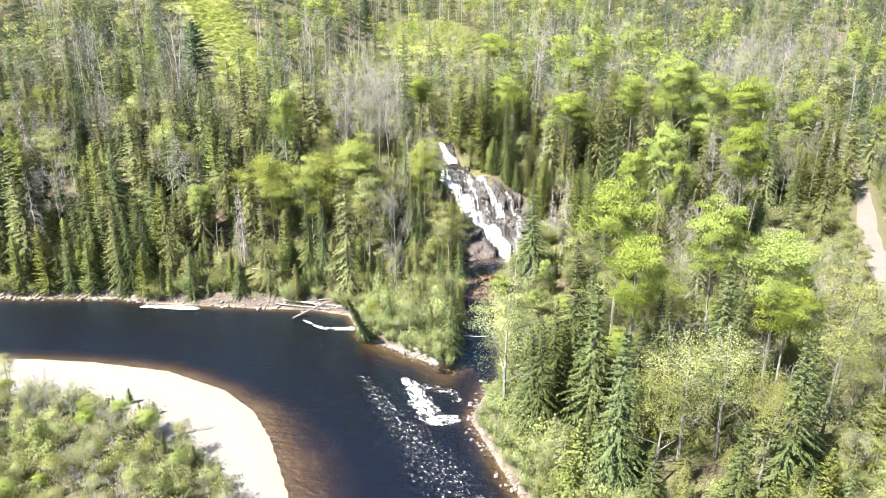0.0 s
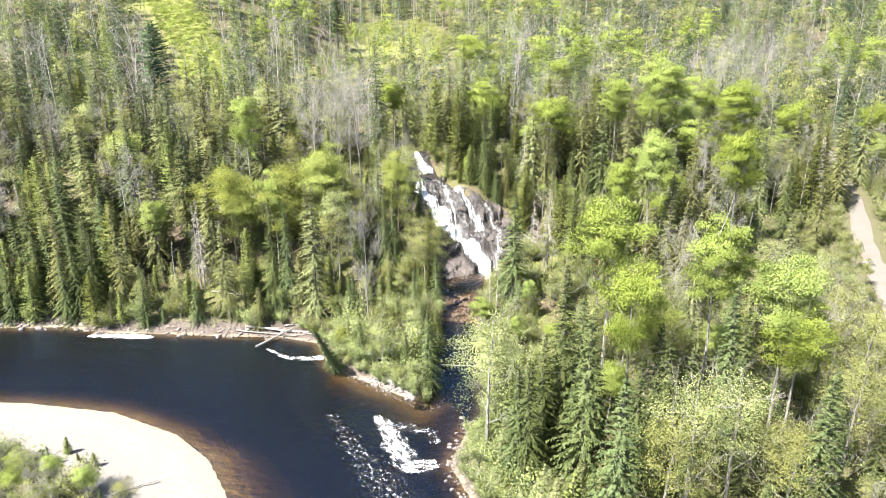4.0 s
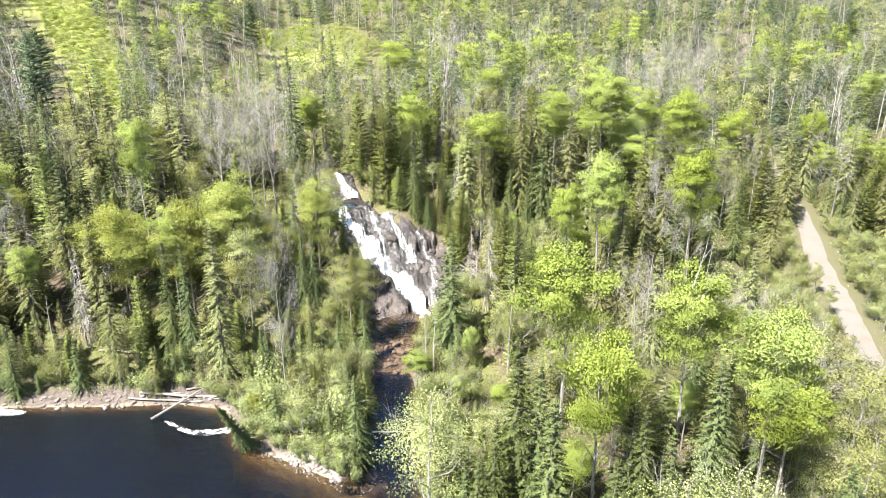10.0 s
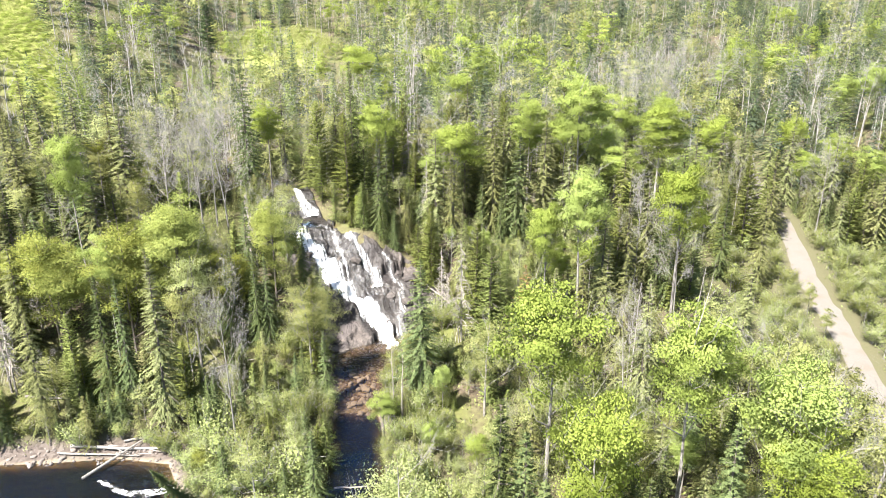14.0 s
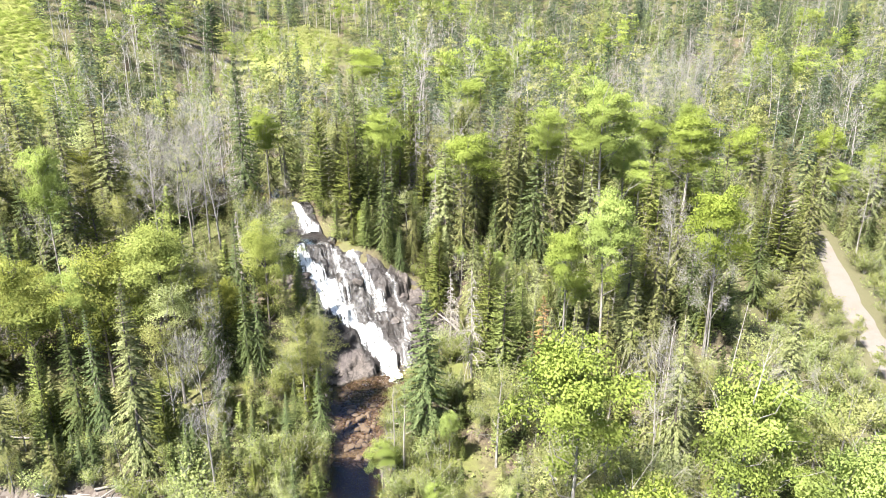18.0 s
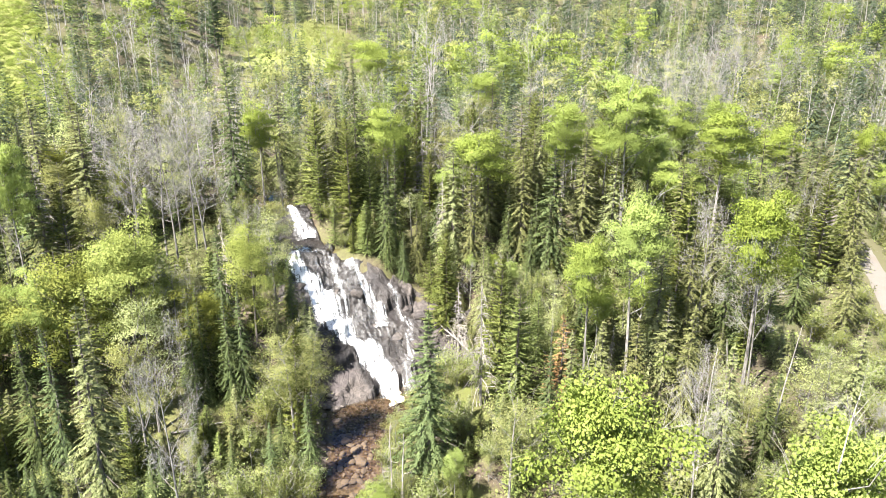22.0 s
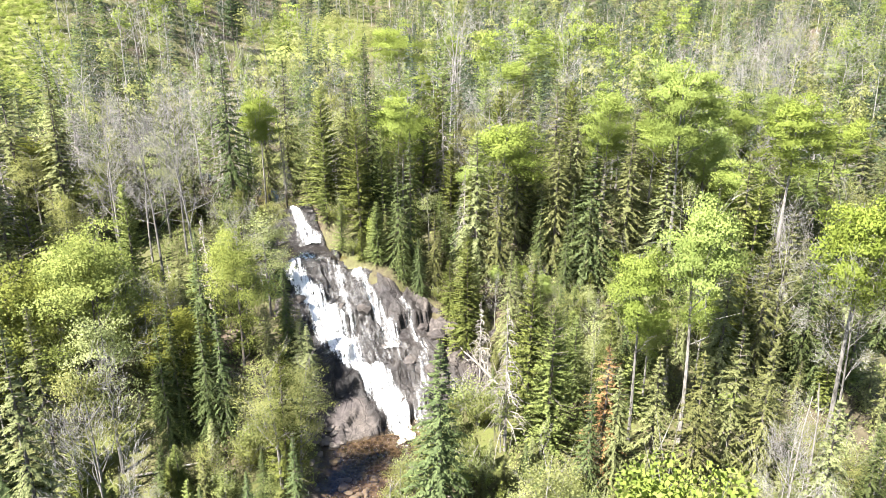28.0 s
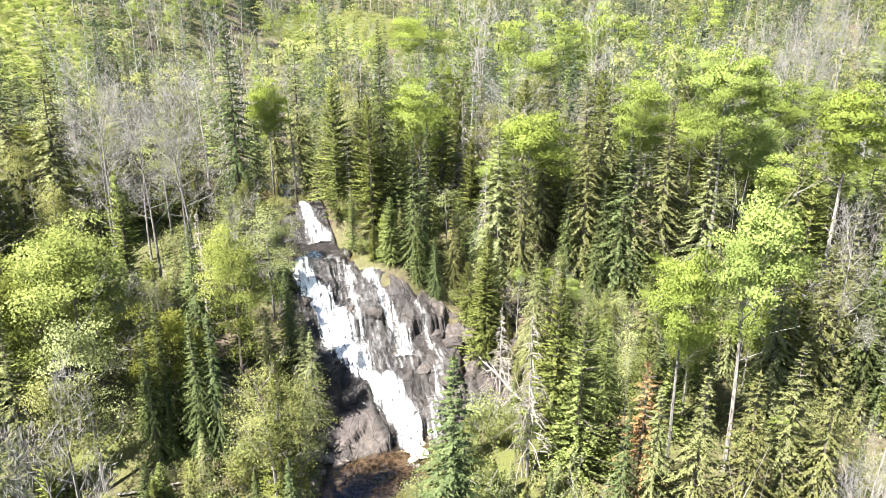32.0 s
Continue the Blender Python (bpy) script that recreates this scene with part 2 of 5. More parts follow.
def foam_material(name, cover=0.5, along=0.3, across=2.0, dense=1.0, bits=1.1, soft=1.5):
    """White water: strands drawn out along the flow and froth, with gaps to what lies below."""
    m = Nodes(name)
    flow = m.add("ShaderNodeCombineXYZ", {0: m.math("MULTIPLY", m.attr("flow"), along), 1: m.math("MULTIPLY", m.attr("across"), across)}).outputs[0]
    strand = m.noise(1.0, 4, 0.65, flow)
    froth = m.noise(3.5, 4, 0.7)
    thick = m.attr("thick")
    k = m.math("ADD", m.math("ADD", m.math("MULTIPLY", strand, 2.6), m.math("MULTIPLY", m.math("SUBTRACT", froth, 0.5), bits)), thick)
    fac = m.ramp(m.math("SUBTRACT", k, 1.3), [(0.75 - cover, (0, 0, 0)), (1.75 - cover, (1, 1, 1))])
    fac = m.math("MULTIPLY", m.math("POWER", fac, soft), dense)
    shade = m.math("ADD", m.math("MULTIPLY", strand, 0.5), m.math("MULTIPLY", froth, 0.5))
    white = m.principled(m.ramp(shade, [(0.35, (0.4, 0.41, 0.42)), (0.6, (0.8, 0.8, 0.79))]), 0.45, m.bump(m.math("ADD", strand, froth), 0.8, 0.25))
    clear = m.add("ShaderNodeBsdfTransparent").outputs[0]
    return m.done(m.add("ShaderNodeMixShader", {0: fac, 1: clear, 2: white}).outputs[0])


def plain_stone(name, a, b, scale=1.5):
    m = Nodes(name)
    rnd = m.add("ShaderNodeObjectInfo").outputs["Random"]
    isl = m.add("ShaderNodeNewGeometry").outputs["Random Per Island"]
    n = m.noise(scale, 5, 0.65)
    c = m.mix(n, a, b)
    v = m.math("ADD", m.math("MULTIPLY", isl, 0.5), m.math("ADD", m.math("MULTIPLY", rnd, 0.4), 0.55))
    c = m.add("ShaderNodeHueSaturation", {"Value": v, "Color": c}).outputs[0]
    return m.done(m.principled(c, 0.85, m.bump(n, 0.6, 0.15)))


def road_material():
    m = Nodes("packed_gravel_road")
    a, f, g = m.noise(0.25, 4), m.noise(2.0, 5, 0.7), m.noise(14, 4, 0.7)
    c = m.mix(f, (0.084, 0.0745, 0.0627), (0.14, 0.124, 0.106))
    c = m.mix(m.ramp(a, [(0.5, (0, 0, 0)), (0.66, (1, 1, 1))]), c, (0.106, 0.0864, 0.0672))
    return m.done(m.principled(c, 0.9, m.bump(m.math("ADD", f, g), 0.6, 0.08)))


GROUND = ground_material()
ROCK = rock_material()
WATER = water_material("tea_brown_river_water", (0.8, 0.7, 0.54), 0.3, 0.55, (0.34, 0.62, 1.0), 1.75)
BROOK_WATER = water_material("clear_brown_brook_water", (0.84, 0.77, 0.66), 0.05, 1.6, (0.4, 0.65, 1.0), 1.5)
WHITE_WATER = foam_material("falling_white_water", 0.85, 0.4, 2.0, 1.0, 1.5, 3.2)
VEIL = foam_material("thin_water_veil", 0.9, 0.45, 2.4, 0.3, 1.6, 1.8)
RAPID = foam_material("river_foam", 0.24, 0.6, 1.6, 1.0, 1.9)
# white flecks that stand in for light glinting on the ripples
PAINTED_GLINTS = foam_material("painted_ripple_glints", 0.2, 1.0, 2.2, 0.5, 2.4)
STONE = plain_stone("bank_stone", (0.0515, 0.0416, 0.0356), (0.131, 0.111, 0.0972))
GRAVEL_ROAD = road_material()


# ---- lie of the land ----
def ss(a, b, x):
    k = np.clip((x - a) / (b - a), 0, 1)
    return k * k * (3 - 2 * k)


def hash2(i, j, seed=0):
    v = np.sin(i * 127.1 + j * 311.7 + seed * 74.7) * 43758.5453
    return v - np.floor(v)


def vnoise(x, y, seed=0):
    i, j = np.floor(x), np.floor(y)
    u, v = x - i, y - j
    u, v = u * u * (3 - 2 * u), v * v * (3 - 2 * v)
    a, b = hash2(i, j, seed), hash2(i + 1, j, seed)
    c, d = hash2(i, j + 1, seed), hash2(i + 1, j + 1, seed)
    return (a + (b - a) * u) * (1 - v) + (c + (d - c) * u) * v


def fbm(x, y, octaves=4, seed=0):
    total, amp = 0.0, 0.5
    for k in range(octaves):
        total = total + amp * (vnoise(x, y, seed + k) - 0.5)
        x, y, amp = x * 2.03 + 7.1, y * 2.03 + 3.3, amp * 0.5
    return total


def to_line(x, y, line):
    """Distance to a polyline, and how far along it (in points) the nearest place lies."""
    best, along = np.full(np.shape(x), 1e9), np.zeros(np.shape(x))
    for k in range(len(line) - 1):
        (ax, ay), (bx, by) = line[k][:2], line[k + 1][:2]
        dx, dy = bx - ax, by - ay
        f = np.clip(((x - ax) * dx + (y - ay) * dy) / (dx * dx + dy * dy), 0, 1)
        d = np.hypot(x - ax - f * dx, y - ay - f * dy)
        near = d < best
        best, along = np.where(near, d, best), np.where(near, k + f, along)
    return best, along


def inside(x, y, poly):
    hit = np.zeros(np.shape(x), bool)
    for (ax, ay), (bx, by) in zip(poly, poly[1:] + poly[:1]):
        if ay != by:
            hit ^= ((ay > y) != (by > y)) & (x < (bx - ax) * (y - ay) / (by - ay) + ax)
    return hit


FAR_SHORE = [(-700, 260), (-420, 190), (-300, 160), (-180, 140), (-120, 133), (-89, 132), (-66, 132), (-57, 129.5), (-46, 128.5),
             (-34, 127), (-25, 126.5), (-18, 124), (-15, 116), (-8, 110), (-4, 107), (1, 103), (3.3, 106)]
NEAR_SHORE = [(8, 104), (7, 97), (4, 89), (6, 83), (8.5, 75), (12, 66), (20, 48), (34, 20), (60, -60), (120, -300), (40, -320), (20, -60), (-2, 20),
              (-12, 50), (-19, 72), (-24, 84), (-28, 91), (-34, 97), (-45, 103), (-59, 106), (-69, 107), (-90, 107), (-130, 108), (-220, 118), (-420, 150), (-700, 210)]
RIVER = FAR_SHORE + NEAR_SHORE
# the brook from above the falls down to the river: x, y, bed height, half width
BROOK = [(-90, 240, 27, 0.8), (-50, 212, 24.5, 0.8), (-22, 201, 22.6, 1), (-9, 196, 21.6, 1.3), (-2.5, 188, 20.6, 2.0), (0, 181, 16.2, 4), (6, 173, 15.5, 6.5),
         (9, 160, 7.5, 6.5), (12, 151, 2.0, 6), (10.5, 145, 1.7, 5), (9, 139, 1.2, 3.6), (7.9, 133, 0.3, 2.8), (7.4, 129, -0.8, 2.7), (7, 122, -1.5, 2.6), (6, 114, -1.6, 2.6), (5.5, 104, -1.5, 2.8)]
ROAD = [(150, 300, 14), (122, 215, 11.5), (108, 178, 9), (102, 165, 8.6), (95, 152, 8.3), (89, 138, 8), (82, 122, 7.7), (76, 110, 7.5), (70, 96, 7.2), (66, 80, 7), (64, 55, 7), (70, -40, 7), (110, -300, 8)]
MEADOW = [(-71, 264), (-80, 290), (-92, 310), (-104, 335), (-114, 352)]
FLOW = (0.26, -0.966)


def fall_axes(x, y):
    """Metres down the falls from the lip, and across them to the east."""
    s = (x - 6.5) * FLOW[0] + (y - 174) * FLOW[1]
    v = (x - 6.5) * 0.966 + (y - 174) * 0.26
    return s, v


def fall_height(x, y):
    s, v = fall_axes(x, y)
    s = s - 5.5 * np.exp(-((v - 4.6) / 4.0) ** 2) * ss(14, 5, s)
    z = np.interp(s, [-40, -24, -13, -11.5, -9.3, -8.2, -6, -3, 0, 4, 9, 14, 17.5, 19, 21.5, 25, 27, 40], [23.5, 22.2, 20.7, 20.2, 18.5, 18.1, 16.5, 16.1, 15.7, 13.4, 10.4, 7.9, 6.4, 4.4, 3.6, 2.6, 1.7, 1.0])
    return z


def fall_edge(s, v):
    """1 on the open rock of the falls; east of them the wood comes down along a slant."""
    return np.where(v > -1.4, ss(-1.3, 1.3, s - np.interp(v, [-1.4, -0.6, 2.5, 19.5], [-16, -4.5, 2.6, 14.9])), 1.0)


def land(x, y):
    """Height of the ground in metres above the river."""
    x, y = np.asarray(x, float), np.asarray(y, float)
    edge, _ = to_line(x, y, RIVER + RIVER[:1])
    wet = inside(x, y, RIVER)
    d = np.where(wet, -edge, edge)
    left = 2.2 + 9.5 * ss(131, 158, y) + 7 * ss(155, 192, y)
    right = 3.2 + 2.2 * ss(10, 30, x) + 5.2 * ss(112, 150, y) + 8.5 * ss(150, 205, y)
    right = right + (6.6 + 4 * ss(160, 240, y) - right) * ss(60, 92, x)
    g = left + (right - left) * ss(-2, 16, x)
    g = g + 0.045 * np.maximum(y - 195, 0) + 0.1 * np.maximum(y - 335, 0) - 0.1 * np.maximum(y - 900, 0) + 26 * ss(228, 370, y) * ss(-25, -95, x)
    g = g + 10 * ss(-60, -160, x) * ss(140, 220, y) + 12 * ss(110, 240, x) * ss(90, 200, y)
    g = g + fbm(x / 45, y / 45, 3, 5) * 6 * ss(0, 60, d) + fbm(x / 9, y / 9, 3, 9) * 1.3 * ss(0, 12, d)
    # the near bank and the sand bar stay low
    low = ss(100, 60, y) * ss(30, 5, x)
    g = g + (1.7 + 0.01 * d + fbm(x / 14, y / 14, 3, 2) * 0.8 - g) * np.maximum(low, ss(118, 100, y) * ss(6, -10, x))
    rise_far = 0.22 * d + 0.7 * ss(2.0, 3.2, d)
    bar = (y < 112) & (x < 0)
    rise = np.where(bar, 0.035 * d + 0.25 * ss(0, 3, d), np.where(d > 0, rise_far, 0))
    bank = np.minimum(g, rise + ss(4, 22, d) * np.maximum(g - rise, 0))
    off_bar = (0.046 + 0.05 * ss(85, 105, y) + 0.25 * ss(-4, 12, x)) * to_line(x, y, NEAR_SHORE)[0]
    shelf = 0.2 - 0.135 * ss(16, 8, np.hypot(x + 6, (y - 107) * 0.8))
    shelf = shelf - 0.07 * ss(15, 7, np.hypot(x - 7, (y - 80) * 0.55))
    h = np.where(d > 0, bank, -np.minimum(np.minimum(2.4, shelf * edge), off_bar))
    # road
    r, k = to_line(x, y, ROAD)
    rz = np.interp(k, range(len(ROAD)), [p[2] for p in ROAD])
    h = h + (rz - h) * ss(13, 2.6, r)
    # brook and falls
    b, k = to_line(x, y, BROOK)
    bz = np.interp(k, range(len(BROOK)), [p[2] for p in BROOK])
    bw = np.interp(k, range(len(BROOK)), [p[3] for p in BROOK])
    carve = ss(bw * 2.2 + 0.6, bw - 0.3, b) * np.where(d > -1, 1, 0)
    h = h + (np.minimum(bz, h) - h) * carve
    s, v = fall_axes(x, y)
    face = ss(-15.5, -12.5, s) * ss(31, 26, s) * ss(-9.5, -6, v) * ss(18, 12, v)
    h = h + (fall_height(x, y) - h) * face
    return h


# ---- mesh building ----
def mesh_of(name, verts, faces, material, smooth=False):
    """A mesh from arrays of corners and of faces with one corner count."""
    verts, faces = np.asarray(verts, np.float32), np.asarray(faces, np.int32)
    me = bpy.data.meshes.new(name)
    me.vertices.add(len(verts))
    me.vertices.foreach_set("co", verts.ravel())
    count, sides = faces.shape
    me.loops.add(count * sides)
    me.loops.foreach_set("vertex_index", faces.ravel())
    me.polygons.add(count)
    me.polygons.foreach_set("loop_start", np.arange(0, count * sides, sides, dtype=np.int32))
    if smooth:
        me.polygons.foreach_set("use_smooth", np.ones(count, bool))
    me.materials.append(material)
    me.update(calc_edges=True)
    return me


def card_mesh(name, quads, material, outward=None, round_off=0.55):
    """A mesh of loose quads; outward: the way that each one's share of the crown faces."""
    quads = np.asarray(quads, np.float32)
    faces = np.arange(len(quads) * 4).reshape(-1, 4)
    if outward is None:
        return mesh_of(name, quads.reshape(-1, 3), faces, material)
    flat = np.cross(quads[:, 2] - quads[:, 0], quads[:, 3] - quads[:, 1])
    flat /= np.linalg.norm(flat, axis=1)[:, None] + 1e-9
    turned = np.sum(flat * outward, axis=1) < 0
    quads = np.where(turned[:, None, None], quads[:, ::-1], quads)
    flat = np.where(turned[:, None], -flat, flat)
    n = unit(outward * round_off + flat * (1.15 - round_off))
    me = mesh_of(name, quads.reshape(-1, 3), faces, material, True)
    me.normals_split_custom_set_from_vertices(np.repeat(n, 4, axis=0).astype(np.float32))
    return me


def outward_of(quads, kind):
    """Which way each spray of a crown faces: away from the stem, and upwards."""
    c = quads.mean(axis=1)
    if kind in ("spruce", "fir", "cedar", "pine", "rust"):
        r = np.hypot(c[:, 0], c[:, 1])
        return unit(np.stack([c[:, 0], c[:, 1], 0.32 * r + 0.15], 1))
    lo, hi = np.percentile(c[:, 2], 2), np.percentile(c[:, 2], 98)
    mid = np.array([0, 0, lo + 0.35 * (hi - lo)])
    out = unit((c - mid) / [1, 1, max(0.3, (hi - lo) / (2 * np.percentile(np.hypot(c[:, 0], c[:, 1]), 95) + 0.1))])
    wob = np.stack([np.sin(c[:, 0] * 2.2 + c[:, 2]), np.sin(c[:, 1] * 2.2 + c[:, 0]), np.sin(c[:, 2] * 2.2 + c[:, 1])], 1)
    return unit(out + 0.4 * wob)


def part(name, data, parent, label=""):
    ob = new(name, data)
    ob.parent = parent
    return tagged(ob, label)


def thing(name, label, category, group="", kind="", data=None):
    return tagged(new(name, data), label, category, group, kind)


def tube(points, radii, sides=6):
    """Quads round a bent, tapered stem."""
    points, radii = np.asarray(points, float), np.asarray(radii, float)
    run = np.gradient(points, axis=0)
    run /= np.linalg.norm(run, axis=1)[:, None] + 1e-9
    ref = np.where(np.abs(run[:, 2:3]) > 0.9, [[1.0, 0, 0]], [[0, 0, 1.0]])
    a = np.cross(run, ref)
    a /= np.linalg.norm(a, axis=1)[:, None] + 1e-9
    b = np.cross(run, a)
    turn = np.arange(sides) * 2 * np.pi / sides
    ring = points[:, None] + radii[:, None, None] * (np.cos(turn)[None, :, None] * a[:, None] + np.sin(turn)[None, :, None] * b[:, None])
    nxt = np.roll(ring, -1, axis=1)
    return np.stack([ring[:-1], nxt[:-1], nxt[1:], ring[1:]], axis=2).reshape(-1, 4, 3)


def unit(v):
    return v / (np.linalg.norm(v, axis=-1, keepdims=True) + 1e-9)


def kites(at, way, side, length, width):
    length, width = np.asarray(length)[:, None], np.asarray(width)[:, None]
    mid = at + way * length * 0.55
    return np.stack([at, mid + side * width * 0.5, at + way * length, mid - side * width * 0.5], axis=1)


def stem(rng, h, radius, bend=0.03, top=0.12, sides=6, knots=6):
    k = np.linspace(0, 1, knots)
    off = rng.normal(0, bend * h, 2)
    pts = np.stack([off[0] * k * k + rng.normal(0, 0.004 * h, knots) * k, off[1] * k * k + rng.normal(0, 0.004 * h, knots) * k, k * h - 0.3 * (k == 0)], 1)
    return pts, radius * (1 - (1 - top) * k)


def conifer(rng, h, r, whorls, per, twigs, size, start=0.04, power=0.9, low=-0.35, high=0.6, droop=0.25, gaps=0.0, hang=0.25, slim=0.45):
    """Trunk and boughs of a conifer: whorls of drooping boughs, each a flat feather of side twigs."""
    pts, rad = stem(rng, h, 0.011 * h + 0.03, 0.012, 0.08)
    n = whorls * per
    f = np.clip((np.repeat(np.arange(whorls), per) + 0.5 + rng.uniform(-0.45, 0.45, n)) / whorls, 0, 0.985)
    az = np.tile(np.arange(per) * 6.283 / per, whorls) + np.repeat(rng.uniform(0, 6.28, whorls), per) + rng.normal(0, 0.2, n)
    a, b, c = rng.uniform(0, 6.28, 3)
    lop = 1 + 0.1 * np.sin(az + a) + 0.09 * np.sin(2 * az + 9 * f + b) + 0.08 * np.sin(23 * f + c)
    length = (r * (1 - f) ** power + 0.08) * rng.uniform(0.72, 1.12, n) * lop
    thin = 0.5 + 0.5 * np.sin(az * 2 + 14 * f + c)
    stand = rng.random(n) > gaps * (0.5 + thin)
    z = h * (start + (1 - start) * f)
    rise = low + (high - low) * f ** 1.6 + rng.normal(0, 0.08, n)
    k = np.repeat(np.arange(n), twigs)
    s = np.tile(np.linspace(0.1, 1.0, twigs), n) + rng.normal(0, 0.03, n * twigs)
    keep = stand[k] & (rng.random(n * twigs) < 0.25 + 0.95 * length[k] / r)
    k, s = k[keep], s[keep]
    reach = length[k]
    at = np.stack([np.cos(az[k]) * reach * s, np.sin(az[k]) * reach * s, z[k] + reach * (rise[k] * s - droop * s * s)], 1)
    at[:, :2] += np.stack([np.interp(at[:, 2], pts[:, 2], pts[:, j]) for j in (0, 1)], 1)
    turn = az[k] + np.where(rng.random(len(k)) < 0.5, -1, 1) * rng.uniform(0.25, 1.15, len(k))
    way = unit(np.stack([np.cos(turn), np.sin(turn), rise[k] - 2 * droop * s - hang * rng.uniform(-0.3, 1.8, len(k))], 1))
    side = unit(np.cross(way, np.array([0, 0, 1.0])) + rng.normal(0, 0.45, (len(k), 3)))
    ln = size * rng.uniform(0.6, 1.3, len(k)) * (0.5 + 0.5 * np.minimum(reach / r * 1.5, 1)) * (1.1 - 0.45 * s)
    crown = kites(at, way, side, ln, ln * slim)
    tip = kites(np.tile([[pts[-1, 0], pts[-1, 1], h * 0.955]], (3, 1)), np.tile([[0, 0, 1.0]], (3, 1)), unit(rng.normal(0, 1, (3, 3)) * [1, 1, 0]), np.full(3, h * 0.065), np.full(3, 0.12))
    bare_wood = [tube([[0, 0, z[i]], [np.cos(az[i]) * length[i] * 0.85, np.sin(az[i]) * length[i] * 0.85, z[i] + length[i] * (0.85 * rise[i] - 0.72 * droop)]], [0.03, 0.01], 3) for i in range(0, n, max(1, n // 45))]
    return np.concatenate([tube(pts, rad, 6), *bare_wood]), np.concatenate([crown, tip])


def limbs(rng, pts, rad, h, r, count, low, levels=2, sides=4):
    """Boughs and twigs that fork from a stem; gives the quads and the ends."""
    quads, ends = [], []

    def grow(base, way, length, radius, level):
        mid = base + way * length * 0.5 + rng.normal(0, 0.05 * length, 3)
        tip = base + unit(way + np.array([0, 0, 0.25])) * length
        if level:
            quads.append(tube([base, mid, tip], [radius, radius * 0.65, radius * 0.22], sides if level == levels else 3))
        else:
            quads.append(tube([base, tip], [radius, radius * 0.3], 3))
        ends.append(tip)
        if level:
            for k in range(4 if level == levels else 5):
                f = rng.uniform(0.35, 1.0)
                p = base + (tip - base) * f
                grow(p, unit(way + rng.normal(0, 0.6, 3) + [0, 0, 0.15]), length * rng.uniform(0.35, 0.6), radius * 0.42, level - 1)

    for k in range(count):
        f = low + (0.97 - low) * (k + rng.random()) / count
        base = np.array([np.interp(f * h, pts[:, 2], pts[:, j]) for j in (0, 1)] + [f * h])
        az = k * 2.4 + rng.normal(0, 0.4)
        up = rng.uniform(0.5, 1.1)
        way = unit(np.array([np.cos(az), np.sin(az), up]))
        length = r * 1.15 * (1.05 - 0.55 * abs(f - low - 0.15)) * rng.uniform(0.75, 1.15)
        grow(base, way, length, max(0.022, np.interp(f * h, pts[:, 2], rad) * 0.5), levels)
    return np.concatenate(quads), np.array(ends)


def broadleaf(rng, h, r, leaves, size, low=0.4, lobes=60, levels=1, fill=0.3, stems=1, top=0.35, small=0.14, large=0.28):
    """Trunk, boughs and a crown of many small leaves gathered in clumps with gaps between them."""
    wood, heads = [], []
    for k in range(stems):
        pts, rad = stem(rng, h * rng.uniform(0.85, 1), 0.0095 * h + 0.015, 0.04 + 0.1 * (stems > 1), 0.15)
        if stems > 1:
            pts[:, :2] += rng.normal(0, 0.25, 2)
        boughs, ends = limbs(rng, pts, rad, pts[-1, 2], r * 0.95, max(3, 9 // stems), low, levels, 4)
        wood += [tube(pts, rad, 6), boughs]
        heads.append(ends)
    heads = np.concatenate(heads)
    d = unit(rng.normal(0, 1, (lobes, 3)) + [0, 0, top])
    reach = rng.uniform(0.25, 0.9, lobes) ** 0.5
    a, b = rng.uniform(0, 6.28, 2)
    az = np.arctan2(d[:, 1], d[:, 0])
    lop = 1 + 0.16 * np.sin(az + a) + 0.12 * np.sin(2 * az + b)
    mid, tall = h * (0.97 + low) / 2, h * (0.97 - low) / 2
    c = d * (reach * lop)[:, None] * [r, r, tall] + [0, 0, mid]
    c = c * 0.75 + heads[rng.integers(0, len(heads), lobes)] * 0.25
    lr = r * rng.uniform(small, large, lobes)
    share = lr ** 2 / np.sum(lr ** 2)
    which = rng.choice(lobes, leaves, p=share)
    d = unit(rng.normal(0, 1, (leaves, 3)))
    d[:, 2] = np.where(d[:, 2] < -0.25, -d[:, 2] * 0.6, d[:, 2])
    at = c[which] + d * (lr[which] * rng.uniform(fill, 1.15, leaves) ** 0.7)[:, None] * [1.1, 1.1, 0.75]
    way = unit(d * 0.4 + rng.normal(0, 0.7, (leaves, 3)))
    side = unit(np.cross(way, unit(d + rng.normal(0, 0.5, (leaves, 3)))))
    ln = size * rng.uniform(0.55, 1.4, leaves)
    return np.concatenate(wood), kites(at, way, side, ln, ln * 0.85)


def bare(rng, h, r, count=12, low=0.35, haze=3000, levels=2, width=0.013):
    """A leafless tree: stem, forked boughs and a haze of thin twigs at their ends."""
    pts, rad = stem(rng, h * rng.uniform(0.9, 1), 0.0085 * h, 0.05, 0.12)
    boughs, tips = limbs(rng, pts, rad, pts[-1, 2], r * 0.9, count, low, levels, 4)
    at = tips[rng.integers(0, len(tips), haze)] * rng.uniform(0.9, 1.02, (haze, 1)) + rng.normal(0, 0.05 * r, (haze, 3))
    way = unit(0.5 * unit(at - [0, 0, 0.6 * h]) + [0, 0, 0.25] + rng.normal(0, 0.5, (haze, 3)))
    side = unit(np.cross(way, rng.normal(0, 1, (haze, 3))))
    ln = rng.uniform(0.35, 1.1, haze) * r * 0.2
    return np.concatenate([tube(pts, rad, 7), boughs]), kites(at, way, side, ln, np.full(haze, width))


